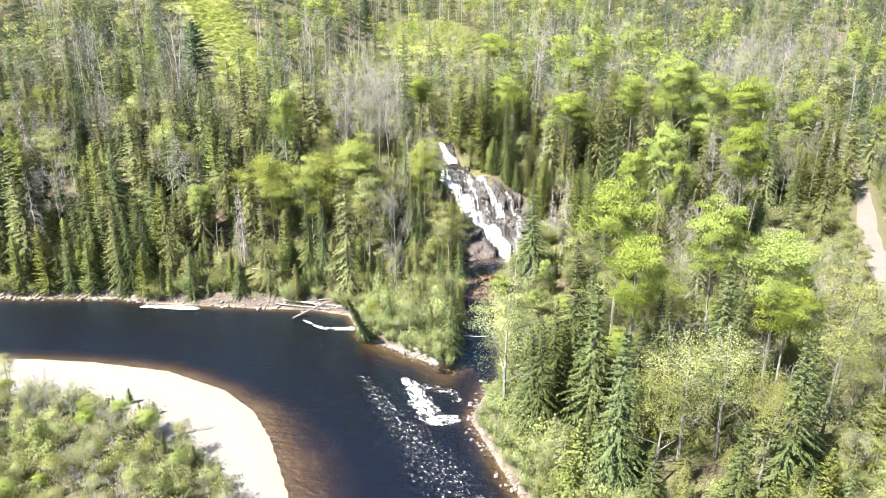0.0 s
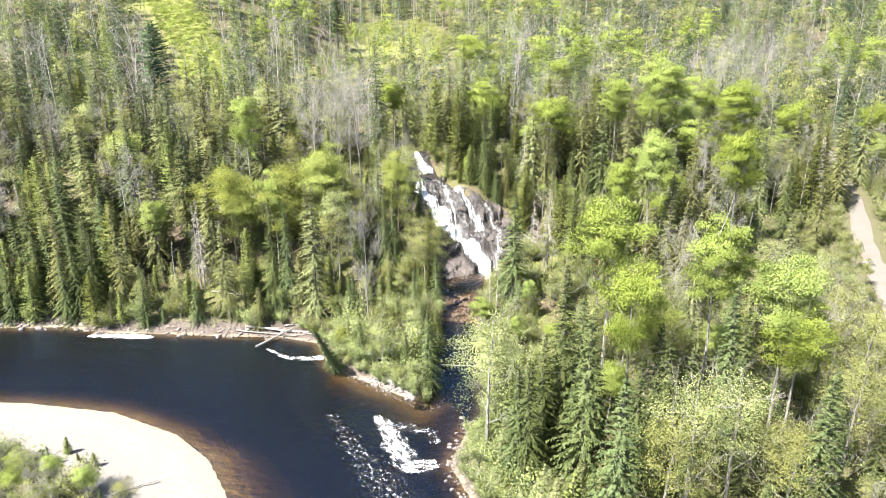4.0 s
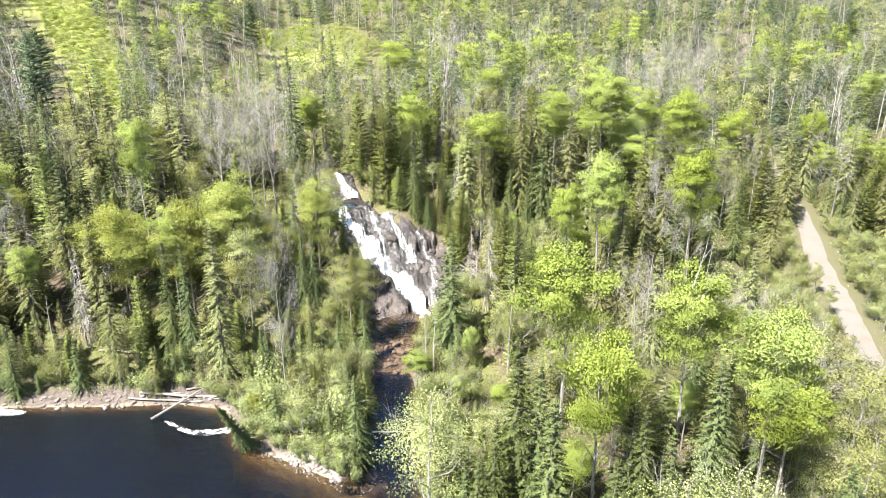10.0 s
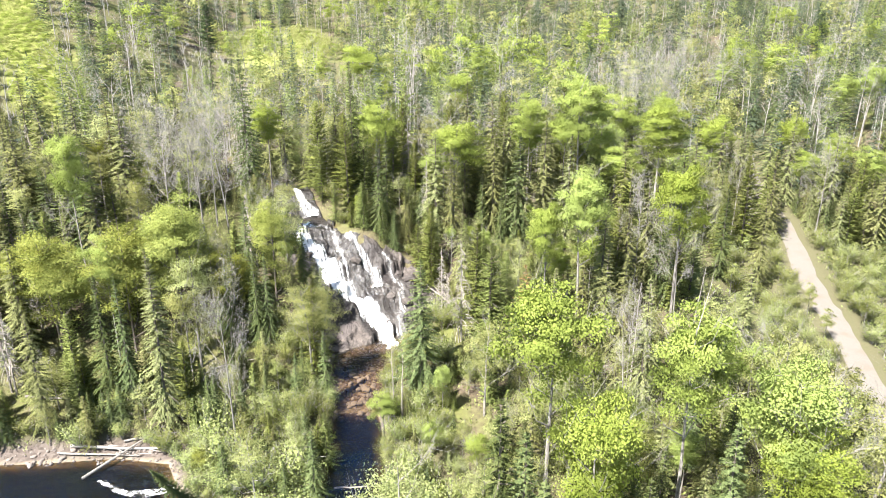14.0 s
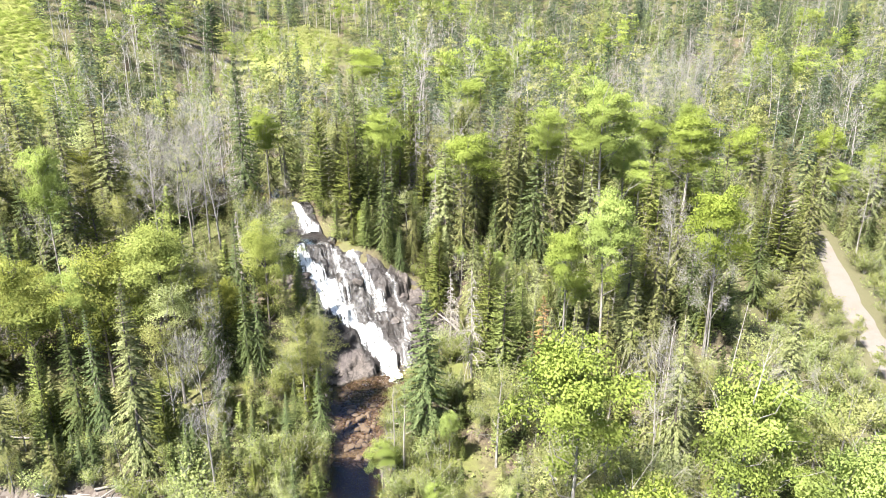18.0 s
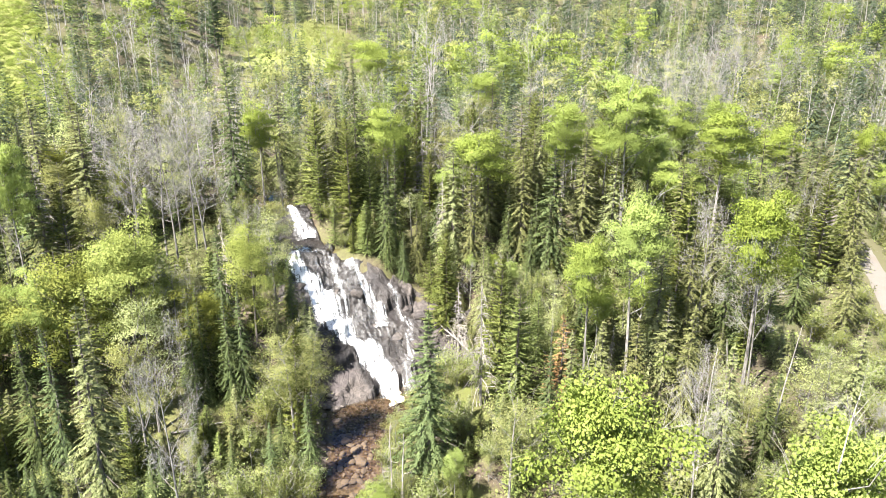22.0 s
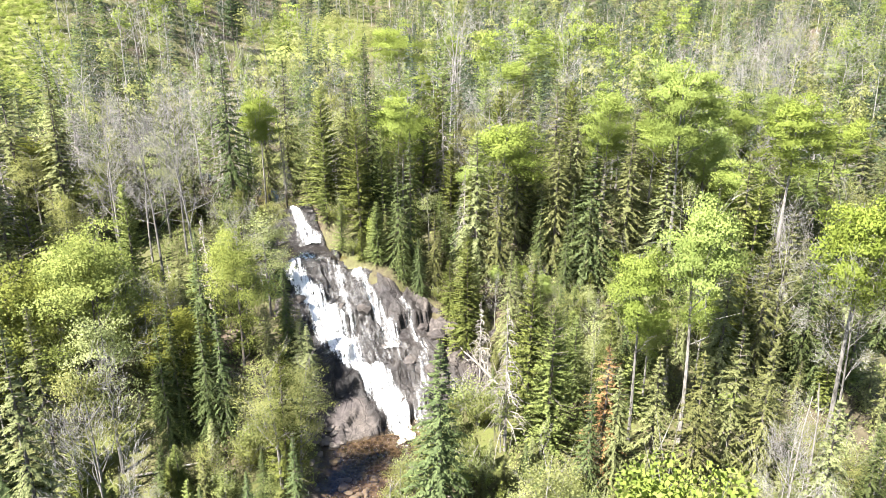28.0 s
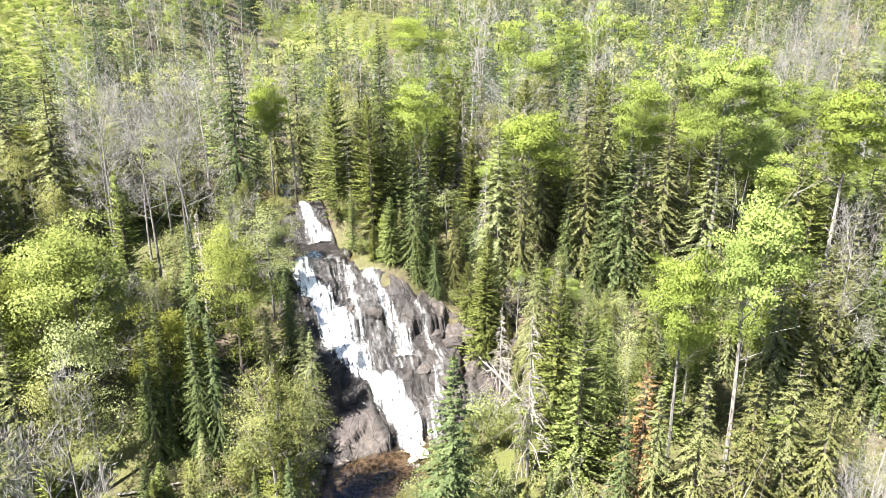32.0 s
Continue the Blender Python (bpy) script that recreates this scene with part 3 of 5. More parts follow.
def dead_conifer(rng, h, r):
    pts, rad = stem(rng, h, 0.012 * h, 0.01, 0.1)
    quads = []
    for k in range(85):
        f = rng.uniform(0.12, 0.97)
        az = rng.uniform(0, 6.28)
        ln = r * (1.08 - f) * rng.uniform(0.5, 1.1)
        base = np.array([0, 0, f * h])
        mid = base + [np.cos(az) * ln * 0.6, np.sin(az) * ln * 0.6, -0.05 * ln]
        tip = base + [np.cos(az) * ln, np.sin(az) * ln, -0.45 * ln]
        quads.append(tube([base, mid, tip], [0.04, 0.03, 0.012], 3))
        for j in range(3):
            p = base + (tip - base) * rng.uniform(0.4, 0.9)
            quads.append(tube([p, p + rng.normal(0, 0.25, 3) * ln + [0, 0, -0.25 * ln]], [0.022, 0.008], 3))
    return tube(pts, rad, 6), np.concatenate(quads)


def boulder(rng, size, flat=0.65, cuts=5, rough=0.08):
    """A stone with a few flat faces and a worn, uneven skin."""
    bm = bmesh.new()
    bmesh.ops.create_icosphere(bm, subdivisions=3 if size > 0.8 else 2 if size > 0.4 else 1, radius=1.0)
    planes = [(Vector(unit(rng.normal(0, 1, 3))), rng.uniform(0.5, 0.85)) for _ in range(cuts)]
    for v in bm.verts:
        p = v.co.copy()
        for n, d in planes:
            over = p.dot(n) - d
            if over > 0:
                p -= n * over * 0.9
        p *= 1 + rough * noise.noise(p * 2.3 + Vector((size * 7, 0, 0)))
        v.co = Vector((p.x, p.y * 0.85, p.z * flat)) * size
    me = bpy.data.meshes.new("stone")
    bm.to_mesh(me)
    bm.free()
    return me


def shrub(rng, h, r, leaves, size):
    wood = []
    ends = []
    for k in range(9):
        az = k * 2.4
        tip = np.array([np.cos(az) * r * rng.uniform(0.3, 0.9), np.sin(az) * r * rng.uniform(0.3, 0.9), h * rng.uniform(0.7, 1)])
        mid = tip * [0.4, 0.4, 0.55]
        wood.append(tube([[0, 0, -0.2], mid, tip], [0.045, 0.03, 0.008], 3))
        for j in range(3):
            p = mid + (tip - mid) * rng.random()
            e = p + rng.normal(0, 0.25, 3) * r + [0, 0, 0.3 * h]
            wood.append(tube([p, e], [0.02, 0.006], 3))
            ends.append(e)
        ends.append(tip)
    ends = np.array(ends)
    at = ends[rng.integers(0, len(ends), leaves)] * rng.uniform(0.4, 1.0, (leaves, 1)) + rng.normal(0, 0.13, (leaves, 3)) * [r, r, h * 0.6]
    at[:, 2] = np.abs(at[:, 2])
    way = unit(rng.normal(0, 1, (leaves, 3)) + [0, 0, 0.5])
    side = unit(np.cross(way, rng.normal(0, 1, (leaves, 3))))
    ln = size * rng.uniform(0.6, 1.4, leaves)
    return np.concatenate(wood), kites(at, way, side, ln, ln * 0.8)


# ---- ground, river, road ----
def spread(lo, hi, step, far, growth=1.22):
    mid = list(np.arange(lo, hi + step / 2, step))
    left, right, g = [], [], step
    a, b = lo, hi
    while a > -far or b < far:
        g *= growth
        a, b = a - g, b + g
        left.append(a)
        right.append(b)
    return np.array(left[::-1] + mid + right)


def grid_faces(nx, ny):
    i = np.arange((nx - 1) * (ny - 1))
    c = (i // (nx - 1)) * nx + i % (nx - 1)
    return np.stack([c, c + 1, c + nx + 1, c + nx], 1)


def attribute(me, name, values):
    me.attributes.new(name, "FLOAT", "POINT").data.foreach_set("value", np.asarray(values, np.float32).ravel())


def make_ground():
    xs, ys = spread(-105, 120, 1.0, 3800), spread(58, 215, 1.0, 3800)
    x, y = np.meshgrid(xs, ys)
    x, y = x.ravel(), y.ravel()
    h = land(x, y)
    s, v = fall_axes(x, y)
    under = ss(-15, -11, s) * ss(26, 23.5, s) * ss(-9.5, -7, v) * ss(16, 13, v) * fall_edge(s - 2, v)
    me = mesh_of("ground", np.stack([x, y, h - 1.6 * under], 1), grid_faces(len(xs), len(ys)), GROUND, True)
    edge, _ = to_line(x, y, RIVER + RIVER[:1])
    d = np.where(inside(x, y, RIVER), -edge, edge)
    b, k = to_line(x, y, BROOK)
    bw = np.interp(k, range(len(BROOK)), [p[3] for p in BROOK])
    r, _ = to_line(x, y, ROAD)
    jag = fbm(x / 5, y / 5, 3, 31) * 6
    bar = (y < 112) & (x < 0)
    wide = np.interp(y, [66, 72, 78, 84], [4, 5, 7.5, 12])
    sand = np.where(bar, ss(wide + 4, wide, d + jag) * ss(-0.4, 0.4, d), 0)
    sand = np.maximum(sand, ss(0.6, 0.75, fbm(x / 12, y / 12, 2, 77) + 0.5) * ss(15, 4, np.hypot(x - 112, y - 140)))
    gravel = np.where(bar, ss(5, 1, d + jag) * 0.5, ss(3.6, 2.4, d + jag * 0.3 + 1.5 * ((x > -19) & (y < 124)) + 0.8 * ((x > 0) & (y < 104))))
    gravel = np.maximum(np.clip(gravel, 0, 1), ss(bw + 3.0, bw + 1.0, b + jag * 0.5) * (y < 150) * (y > 126))
    gravel = np.maximum(gravel, ss(22, 8, np.hypot(x + 155, y - 262)))
    grass = np.clip(ss(-0.02, 0.16, fbm(x / 18, y / 18, 3, 12)) * 0.5 + ss(26, 10, r) + ss(24, 6, d) * (y < 135) + bar, 0, 1)
    grass = np.maximum(grass, ss(20, 8, to_line(x, y, MEADOW)[0]))
    attribute(me, "sand", sand)
    attribute(me, "gravel", gravel)
    attribute(me, "meadow", np.maximum(ss(12, 8, to_line(x, y, MEADOW)[0]), ss(1.05, 0.9, np.hypot((x + 11) / 31, (y - 392) / 26))))
    attribute(me, "grass", grass)
    attribute(me, "brook", ss(bw + 1.2, bw - 0.2, b) * (y < 150) * ss(129, 134, y))
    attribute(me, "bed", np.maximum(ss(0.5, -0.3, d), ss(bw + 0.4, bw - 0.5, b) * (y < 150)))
    return thing("ground", "sloping forest floor of leaf litter, moss and pale grass", "ground", kind="structure", data=me)


ground = make_ground()
river = thing("river", "dark tea-brown river with fine ripples", "river", kind="structure",
              data=mesh_of("river", [(-700, -320, 0), (130, -320, 0), (130, 262, 0), (-700, 262, 0)], [(0, 1, 2, 3)], WATER))


def ribbon(line, half, step=1.0, across=5, lift=0.0, crown=0.0, wob=0.0):
    """A strip laid along a line of (x, y, z), half wide as given point by point."""
    line = np.asarray(line, float)
    run = np.concatenate([[0], np.cumsum(np.linalg.norm(np.diff(line[:, :2], axis=0), axis=1))])
    k = np.arange(0, run[-1], step)
    smooth_line = [np.interp(k, run, line[:, j]) for j in range(3)]
    for _ in range(3):
        smooth_line = [np.concatenate([c[:1], (c[:-2] + 2 * c[1:-1] + c[2:]) / 4, c[-1:]]) for c in smooth_line]
    p = np.stack(smooth_line, 1)
    w = np.interp(k, run, half) * (1 + wob * fbm(k / 3, k * 0, 3, 4))
    d = unit(np.gradient(p[:, :2], axis=0))
    n = np.stack([-d[:, 1], d[:, 0]], 1)
    u = np.linspace(-1, 1, across)
    xy = p[:, None, :2] + n[:, None] * (w[:, None] * u)[:, :, None]
    z = p[:, 2, None] + lift + crown * (1 - u * u)[None]
    return np.concatenate([xy, z[:, :, None]], 2).reshape(-1, 3), grid_faces(across, len(k))[:, ::-1]


v, f = ribbon(ROAD, [1.95] * len(ROAD), 1.0, 7, 0.03, 0.09, 0.5)
road = thing("road", "narrow pale gravel track with damp ruts", "road", kind="structure", data=mesh_of("road", v, f, GRAVEL_ROAD, True))

brook_line = [(12, 154, 2.35), (12, 150, 2.35), (10.5, 145, 2.3), (9.5, 141, 2.1), (9, 139, 1.8), (7.9, 133, 0.85), (7.4, 129, 0.3), (7, 124, 0.06), (6.6, 120, -0.06)]
v, f = ribbon(brook_line, [6, 7.5, 6.5, 5.2, 4.0, 3.2, 3.0, 2.9, 2.8], 0.5, 9, 0, 0, 0.3)
brook = thing("brook", "shallow brown brook running from the pool to the river", "brook", kind="structure", data=mesh_of("brook", v, f, BROOK_WATER, True))
upper_line = [(-90, 240, 27.3), (-50, 212, 24.8), (-22, 201, 22.9), (-9, 196, 21.9), (-2.4, 188.5, 20.95), (-0.2, 186.2, 20.8)]
v, f = ribbon(upper_line, [1.1, 1.1, 1.3, 1.6, 2.0, 1.8], 1.0, 5)
upper_brook = thing("upper_brook", "dark brook above the falls", "brook", kind="structure", data=mesh_of("upper_brook", v, f, BROOK_WATER, True))


# ---- the falls ----
def blocks(s, v, cs, cv, seed):
    """Angular blocks: the place within the nearest of jittered cells, and that cell's own numbers."""
    i0, j0 = np.floor(s / cs), np.floor(v / cv)
    best = np.full(np.shape(s), 1e9)
    ds, dv, r1, r2, r3 = (np.zeros(np.shape(s)) for _ in range(5))
    for i in (-1, 0, 1):
        for j in (-1, 0, 1):
            ci, cj = i0 + i, j0 + j
            ps, pv = (ci + 0.15 + 0.7 * hash2(ci, cj, seed)) * cs, (cj + 0.15 + 0.7 * hash2(ci, cj, seed + 1)) * cv
            d = np.abs((s - ps) / cs) + np.abs((v - pv) / cv) + 0.2 * np.hypot((s - ps) / cs, (v - pv) / cv)
            near = d < best
            best = np.where(near, d, best)
            ds, dv = np.where(near, s - ps, ds), np.where(near, v - pv, dv)
            r1, r2, r3 = (np.where(near, hash2(ci, cj, seed + 2 + q), r) for q, r in enumerate((r1, r2, r3)))
    return ds, dv, r1, r2, r3


def fall_place(s, v):
    return 6.5 + s * FLOW[0] + v * 0.966, 174 + s * FLOW[1] + v * 0.26


def rock_height(s, v):
    x, y = fall_place(s, v)
    base = land(x, y)
    ds, dv, a, b, c = blocks(s + 0.35 * v, v - 0.2 * s, 3.4, 2.6, 3)
    rough = (a - 0.45) * 1.9 + ds * (b - 0.2) * 0.5 + dv * (c - 0.5) * 0.55
    ds, dv, a, b, c = blocks(s - 0.3 * v, v, 1.25, 1.0, 21)
    rough = rough + (a - 0.5) * 0.5 + ds * (b - 0.3) * 0.4 + dv * (c - 0.5) * 0.4
    rough = rough + fbm(s * 1.3, v * 1.3, 3, 41) * 0.35
    calm = ss(-4.5, -1, s) * 0.75 + 0.25
    slab = ss(18.5, 20, s) * ss(-0.5, -2.5, v)
    calm = calm * (0.25 + 0.75 * ss(28, 23.5, s))
    return base + rough * calm * (1 - 0.6 * slab)


STREAMS = {
    "main": [(-0.9, -7.3, 1.3), (2.5, -6.1, 2.1), (6.3, -4.7, 2.3), (9.9, -3.8, 2.4), (13.6, -2.7, 2.2), (16.3, -1.3, 1.7), (18.5, 0.6, 1.9), (21.6, 1.3, 2.1), (25.3, 1.4, 1.8), (27.6, 1.2, 1.5)],
    "upper": [(-12.8, -4.2, 0.6), (-11.2, -4.0, 0.9), (-9.4, -3.6, 1.2), (-8.2, -3.4, 1.6), (-6.6, -3.0, 2.0), (-5.4, -3.0, 2.3)],
    "middle": [(0.7, -0.6, 0.5), (5.5, -0.9, 0.6), (8.4, -0.9, 0.55), (11.6, -1.1, 0.7), (14.3, -1.2, 0.8)],
    "side": [(3.0, 1.5, 0.8), (5.8, 2.1, 0.95), (8.3, 2.8, 1.1), (10.7, 3.4, 1.15), (12.5, 4.2, 1.2), (15.0, 3.4, 1.2)],
    "right": [(8.9, 6.7, 0.6), (11.1, 7.1, 0.8), (13.4, 6.9, 0.7), (15.9, 7.9, 0.9), (18.3, 6.7, 1.0), (22.4, 4.8, 1.1), (26.4, 3.3, 1.1)],
    "outer": [(19.5, 10.3, 0.5), (22, 9.6, 0.8), (25.6, 8.6, 0.9)],
    "lip": [(-1.9, -7.0, 0.5), (-0.5, -2.9, 0.6), (1.9, 1.3, 0.6), (5.3, 3.5, 0.5)],
    "sheet": [(-1.0, -3.4, 3.4), (3, -2.0, 4.6), (8, -0.6, 5.0), (13, 0.8, 4.4), (16.5, 2.6, 3.0)],
    "skirt": [(14.5, 4.4, 1.6), (18.5, 4.6, 1.9), (22.5, 5.0, 2.0), (26, 4.6, 1.4)],
    "film": [(4.0, -7.4, 1.0), (8.5, -6.6, 1.4), (12.5, -5.6, 1.4), (15.5, -3.6, 1.0)],
}
STRENGTH = {"main": 1.0, "upper": 0.8, "side": 0.62, "middle": 0.58, "right": 0.42, "outer": 0.4, "lip": 0.25, "film": 0.2, "sheet": 0.2, "skirt": 0.15}


def make_falls():
    ns, nv = 232, 158
    s, v = np.meshgrid(np.linspace(-17, 29.5, ns), np.linspace(-12.5, 19.5, nv))
    s, v = s.ravel(), v.ravel()
    x, y = fall_place(s, v)
    z = rock_height(s, v)
    rim = np.minimum(np.minimum(ss(-17, -14, s), ss(28.0, 24.8, s)), np.minimum(ss(-12.5, -8.5, v), ss(19.5, 14, v)))
    rim = np.minimum(rim, fall_edge(s, v))
    z = z - 1.8 * (1 - rim)
    near = np.full(len(s), 1e9)
    for name, line in STREAMS.items():
        d, k = to_line(s, v, line)
        near = np.minimum(near, d - np.interp(k, range(len(line)), [p[2] for p in line]))
    # wet by the streams; tree shade on the lower west face painted in too
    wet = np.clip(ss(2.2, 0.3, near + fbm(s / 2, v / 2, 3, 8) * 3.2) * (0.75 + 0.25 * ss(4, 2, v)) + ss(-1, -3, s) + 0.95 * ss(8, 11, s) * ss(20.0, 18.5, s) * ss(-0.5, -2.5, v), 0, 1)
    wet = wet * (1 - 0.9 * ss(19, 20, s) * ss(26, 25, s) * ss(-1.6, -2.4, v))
    falls = thing("waterfall", "broad white cascade sliding down dark pinkish bedrock", "waterfall")
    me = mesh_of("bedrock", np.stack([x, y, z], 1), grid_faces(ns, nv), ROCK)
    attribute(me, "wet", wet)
    part("bedrock", me, falls, "fractured pinkish-grey bedrock, dark where wet and where tree shade is painted")
    for name, line in STREAMS.items():
        p = np.array([(a, b, 0) for a, b, c in line], float)
        strip, faces = ribbon(p, [c for a, b, c in line], 0.2, 17, 0, 0, 0.7)
        s, v = strip[:, 0], strip[:, 1]
        x, y = fall_place(s, v)
        u = np.tile(np.linspace(-1, 1, 17), len(strip) // 17)
        thick = (1 - u ** 2)
        z = (0.03 if name in ("sheet", "skirt", "film") else 0.1) + np.maximum(rock_height(s, v), (rock_height(s - 0.5, v) + rock_height(s + 0.5, v) + rock_height(s, v - 0.4) + rock_height(s, v + 0.4)) / 4) + 0.22 * thick
        me = mesh_of("white_water", np.stack([x, y, z], 1), faces, VEIL if name in ("sheet", "skirt", "film") else WHITE_WATER, True)
        attribute(me, "thick", np.minimum(thick * 1.5, 1) * STRENGTH[name] - 0.25 * (1 - thick))
        attribute(me, "flow", s)
        attribute(me, "across", v)
        part("stream", me, falls, "white rushing water")
    rng = np.random.default_rng(4)
    for s, v, size in [(9.6, 1.1, 1.25), (8.0, -1.6, 0.8), (16.0, 5.4, 1.5), (13.5, 3.0, 0.9), (6.2, -6.9, 1.0), (12.1, -8.2, 1.6), (18.5, 7.6, 1.3), (11.0, 9.0, 1.5), (14.5, 10.2, 1.6),
                       (23.5, 8.0, 1.2), (-11.5, -6.4, 1.0), (27.3, 5.0, 0.8), (21.5, 2.6, 0.7)]:
        x, y = fall_place(s, v)
        ob = part("boulder", boulder(rng, size, 0.55, 10, 0.12), falls, "rounded pinkish-grey block of rock")
        ob.data.materials.append(ROCK)
        attribute(ob.data, "wet", np.full(len(ob.data.vertices), 0.25))
        ob.matrix_basis = pose(x, y, float(rock_height(np.array(s), np.array(v))) - size * 0.08, float(rng.uniform(-15, 25)), float(rng.uniform(-15, 15)), float(rng.uniform(0, 360)))
    s, v = np.meshgrid(np.linspace(-6.2, -0.2, 20), np.linspace(-8.5, 1.5, 20))
    x, y = fall_place(s.ravel(), v.ravel())
    part("upper_pool", mesh_of("upper_pool", np.stack([x, y, 16.35 - 0.05 * (s.ravel() + 8)], 1), grid_faces(20, 20), BROOK_WATER, True), falls, "dark pool above the lip")
    return falls


waterfall = make_falls()


# ---- trees ----
def prototype(kind, name, label, category, wood, crown, bark, leaf):
    top = thing(name, label, category)
    leafless = kind in ("bare", "dead")
    part("trunk", card_mesh("trunk", wood, bark), top)
    part("crown", card_mesh("crown", crown, leaf, None if leafless else outward_of(crown, kind), 0.8), top)
    return top


RNG = np.random.default_rng(7)


def make_kind(kind, q, count):
    """Some trees of a kind, 10 m high; q scales how finely the crown is made."""
    out, g = [], 1 / q ** 0.45
    for k in range(count):
        if kind == "spruce":
            a = conifer(RNG, 10, RNG.uniform(2.0, 2.4), int(32 * q ** 0.4), 9, int(52 * q ** 0.6), 0.235 * g, 0.03, 1.0, -0.3, 0.55, 0.16, 0.05), BARK, SPRUCE
            t = "spruce_tree", "dark green spruce with dense drooping boughs", "spruce"
        elif kind == "fir":
            a = conifer(RNG, 10, RNG.uniform(1.6, 2.1), int(32 * q ** 0.4), 9, int(46 * q ** 0.6), 0.23 * g, 0.06, 0.85, -0.4, 0.5, 0.16, 0.2, 0.25), BARK, FIR
            t = "fir_tree", "olive-green fir with thin ragged boughs", "fir"
        elif kind == "cedar":
            a = conifer(RNG, 10, RNG.uniform(1.7, 2.2), int(34 * q ** 0.4), 10, int(48 * q ** 0.6), 0.215 * g, 0.02, 0.68, 0.1, 0.9, 0.05, 0.1, -0.25, 0.6), BARK, CEDAR
            t = "cedar_tree", "yellow-green cedar with a dense cone-shaped crown", "cedar"
        elif kind == "pine":
            a = conifer(RNG, 10, 2.3, int(17 * q ** 0.4), 6, int(60 * q ** 0.6), 0.36 * g, 0.25, 0.5, -0.05, 0.5, -0.05, 0.15, -0.3), BARK, PINE
            t = "pine_tree", "tall blue-green white pine standing above the wood", "pine"
        elif kind == "leafy":
            a = broadleaf(RNG, 10, RNG.uniform(2.2, 2.6), int(19000 * q), 0.082 * g, 0.42, 95), PALE_BARK, BRIGHT
            t = "aspen_tree", "aspen in bright fresh yellow-green leaf on a pale trunk", "aspen"
        elif kind == "umbrella":
            a = broadleaf(RNG, 10, RNG.uniform(2.0, 2.2), int(16000 * q), 0.085 * g, 0.46, 80, small=0.15, large=0.3), PALE_BARK, BRIGHT
            t = "tall_aspen_tree", "tall aspen with a high rounded crown of fresh green leaves", "aspen"
        elif kind == "dome":
            a = broadleaf(RNG, 10, RNG.uniform(3.0, 3.5), int(18000 * q), 0.1 * g, 0.05, 120, top=0.6), BARK, OLIVE_LEAF
            t = "maple_tree", "broad rounded tree in young olive-green leaf", "maple"
        elif kind == "budding":
            a = broadleaf(RNG, 10, RNG.uniform(2.2, 2.7), int(6500 * q), 0.082 * g, 0.2, 80, 2, 0.05, small=0.16, large=0.32), PALE_BARK, BUD
            t = "birch_tree", "birch just budding, pale twigs with sparse green", "birch"
        elif kind == "bare":
            a = bare(RNG, 10, RNG.uniform(2.2, 2.7), 11, 0.35, int(2000 * q)), PALE_BARK, TWIGS
            t = "bare_tree", "leafless grey tree with fine pale twigs", "tree"
        elif kind == "dead":
            a = dead_conifer(RNG, 10, RNG.uniform(1.6, 2.0)), DEAD, DEAD
            t = "dead_conifer", "dead grey conifer with drooping bare branches", "dead tree"
        elif kind == "rust":
            a = conifer(RNG, 10, 2.1, 24, 7, 26, 0.26, 0.12, 0.7, -0.1, 0.5, 0.1, 0.3, 0.2), BARK, RUST
            t = "browned_fir_tree", "dying fir with rust-brown needles", "fir"
        elif kind == "alder":
            a = shrub(RNG, 3, 1.9, int(2400 * q), 0.125 * g), TWIGS, ALDER
            t = "alder_shrub", "many-stemmed alder bush in pale yellow-green leaf", "shrub"
        elif kind == "sapling":
            a = broadleaf(RNG, 6, 1.2, int(1100 * q), 0.14 * g, 0.2, 30, small=0.2, large=0.4), PALE_BARK, ALDER
            t = "birch_sapling", "slim birch sapling with a pale stem and small leaves", "sapling"
        (wood, crown), bark, leaf = a
        out.append(prototype(kind, *t, wood, crown, bark, leaf))
    return out


BASE = {"alder": 3.0, "sapling": 6.0}
USED = {}
NEAR = {k: make_kind(k, 1.0, n) for k, n in (("spruce", 4), ("fir", 3), ("cedar", 3), ("leafy", 4), ("umbrella", 4), ("dome", 3), ("budding", 4), ("bare", 3), ("dead", 2), ("rust", 1), ("pine", 1), ("alder", 4), ("sapling", 3))}
MID = {k: make_kind(k, 0.7, n) for k, n in (("spruce", 3), ("fir", 3), ("cedar", 3), ("leafy", 3), ("dome", 2), ("budding", 3), ("bare", 3), ("alder", 3))}
PLANTED = []


def plant(kind, x, y, h, wide=1.0, near=True, lean=0.0, pools=None):
    pool = pools[kind] if pools else NEAR[kind] if near or kind not in MID else MID[kind]
    ob = pool[int(hash2(x * 3.1, y * 2.7, 5) * 997) % len(pool)]
    size = h / BASE.get(kind, 10.0)
    z = float(land(x, y))
    m = pose(x, y, z - 0.05, lean * math.cos(x), lean * math.sin(x), hash2(x, y, 8) * 360) @ Matrix.Diagonal((size * wide, size * wide, size, 1))
    if ob in USED:
        made = copy_thing(ob, Matrix.Identity(4))
        made.matrix_basis = m
    else:
        made = ob
        USED[ob] = True
        made.matrix_basis = m
    tagged(made, group="trees of the wood" if h > 5 else "bushes of the banks")
    PLANTED.append((x, y, (0.5 if kind in ("spruce", "fir", "cedar", "dead") else 0.75) * wide * h * 0.26))


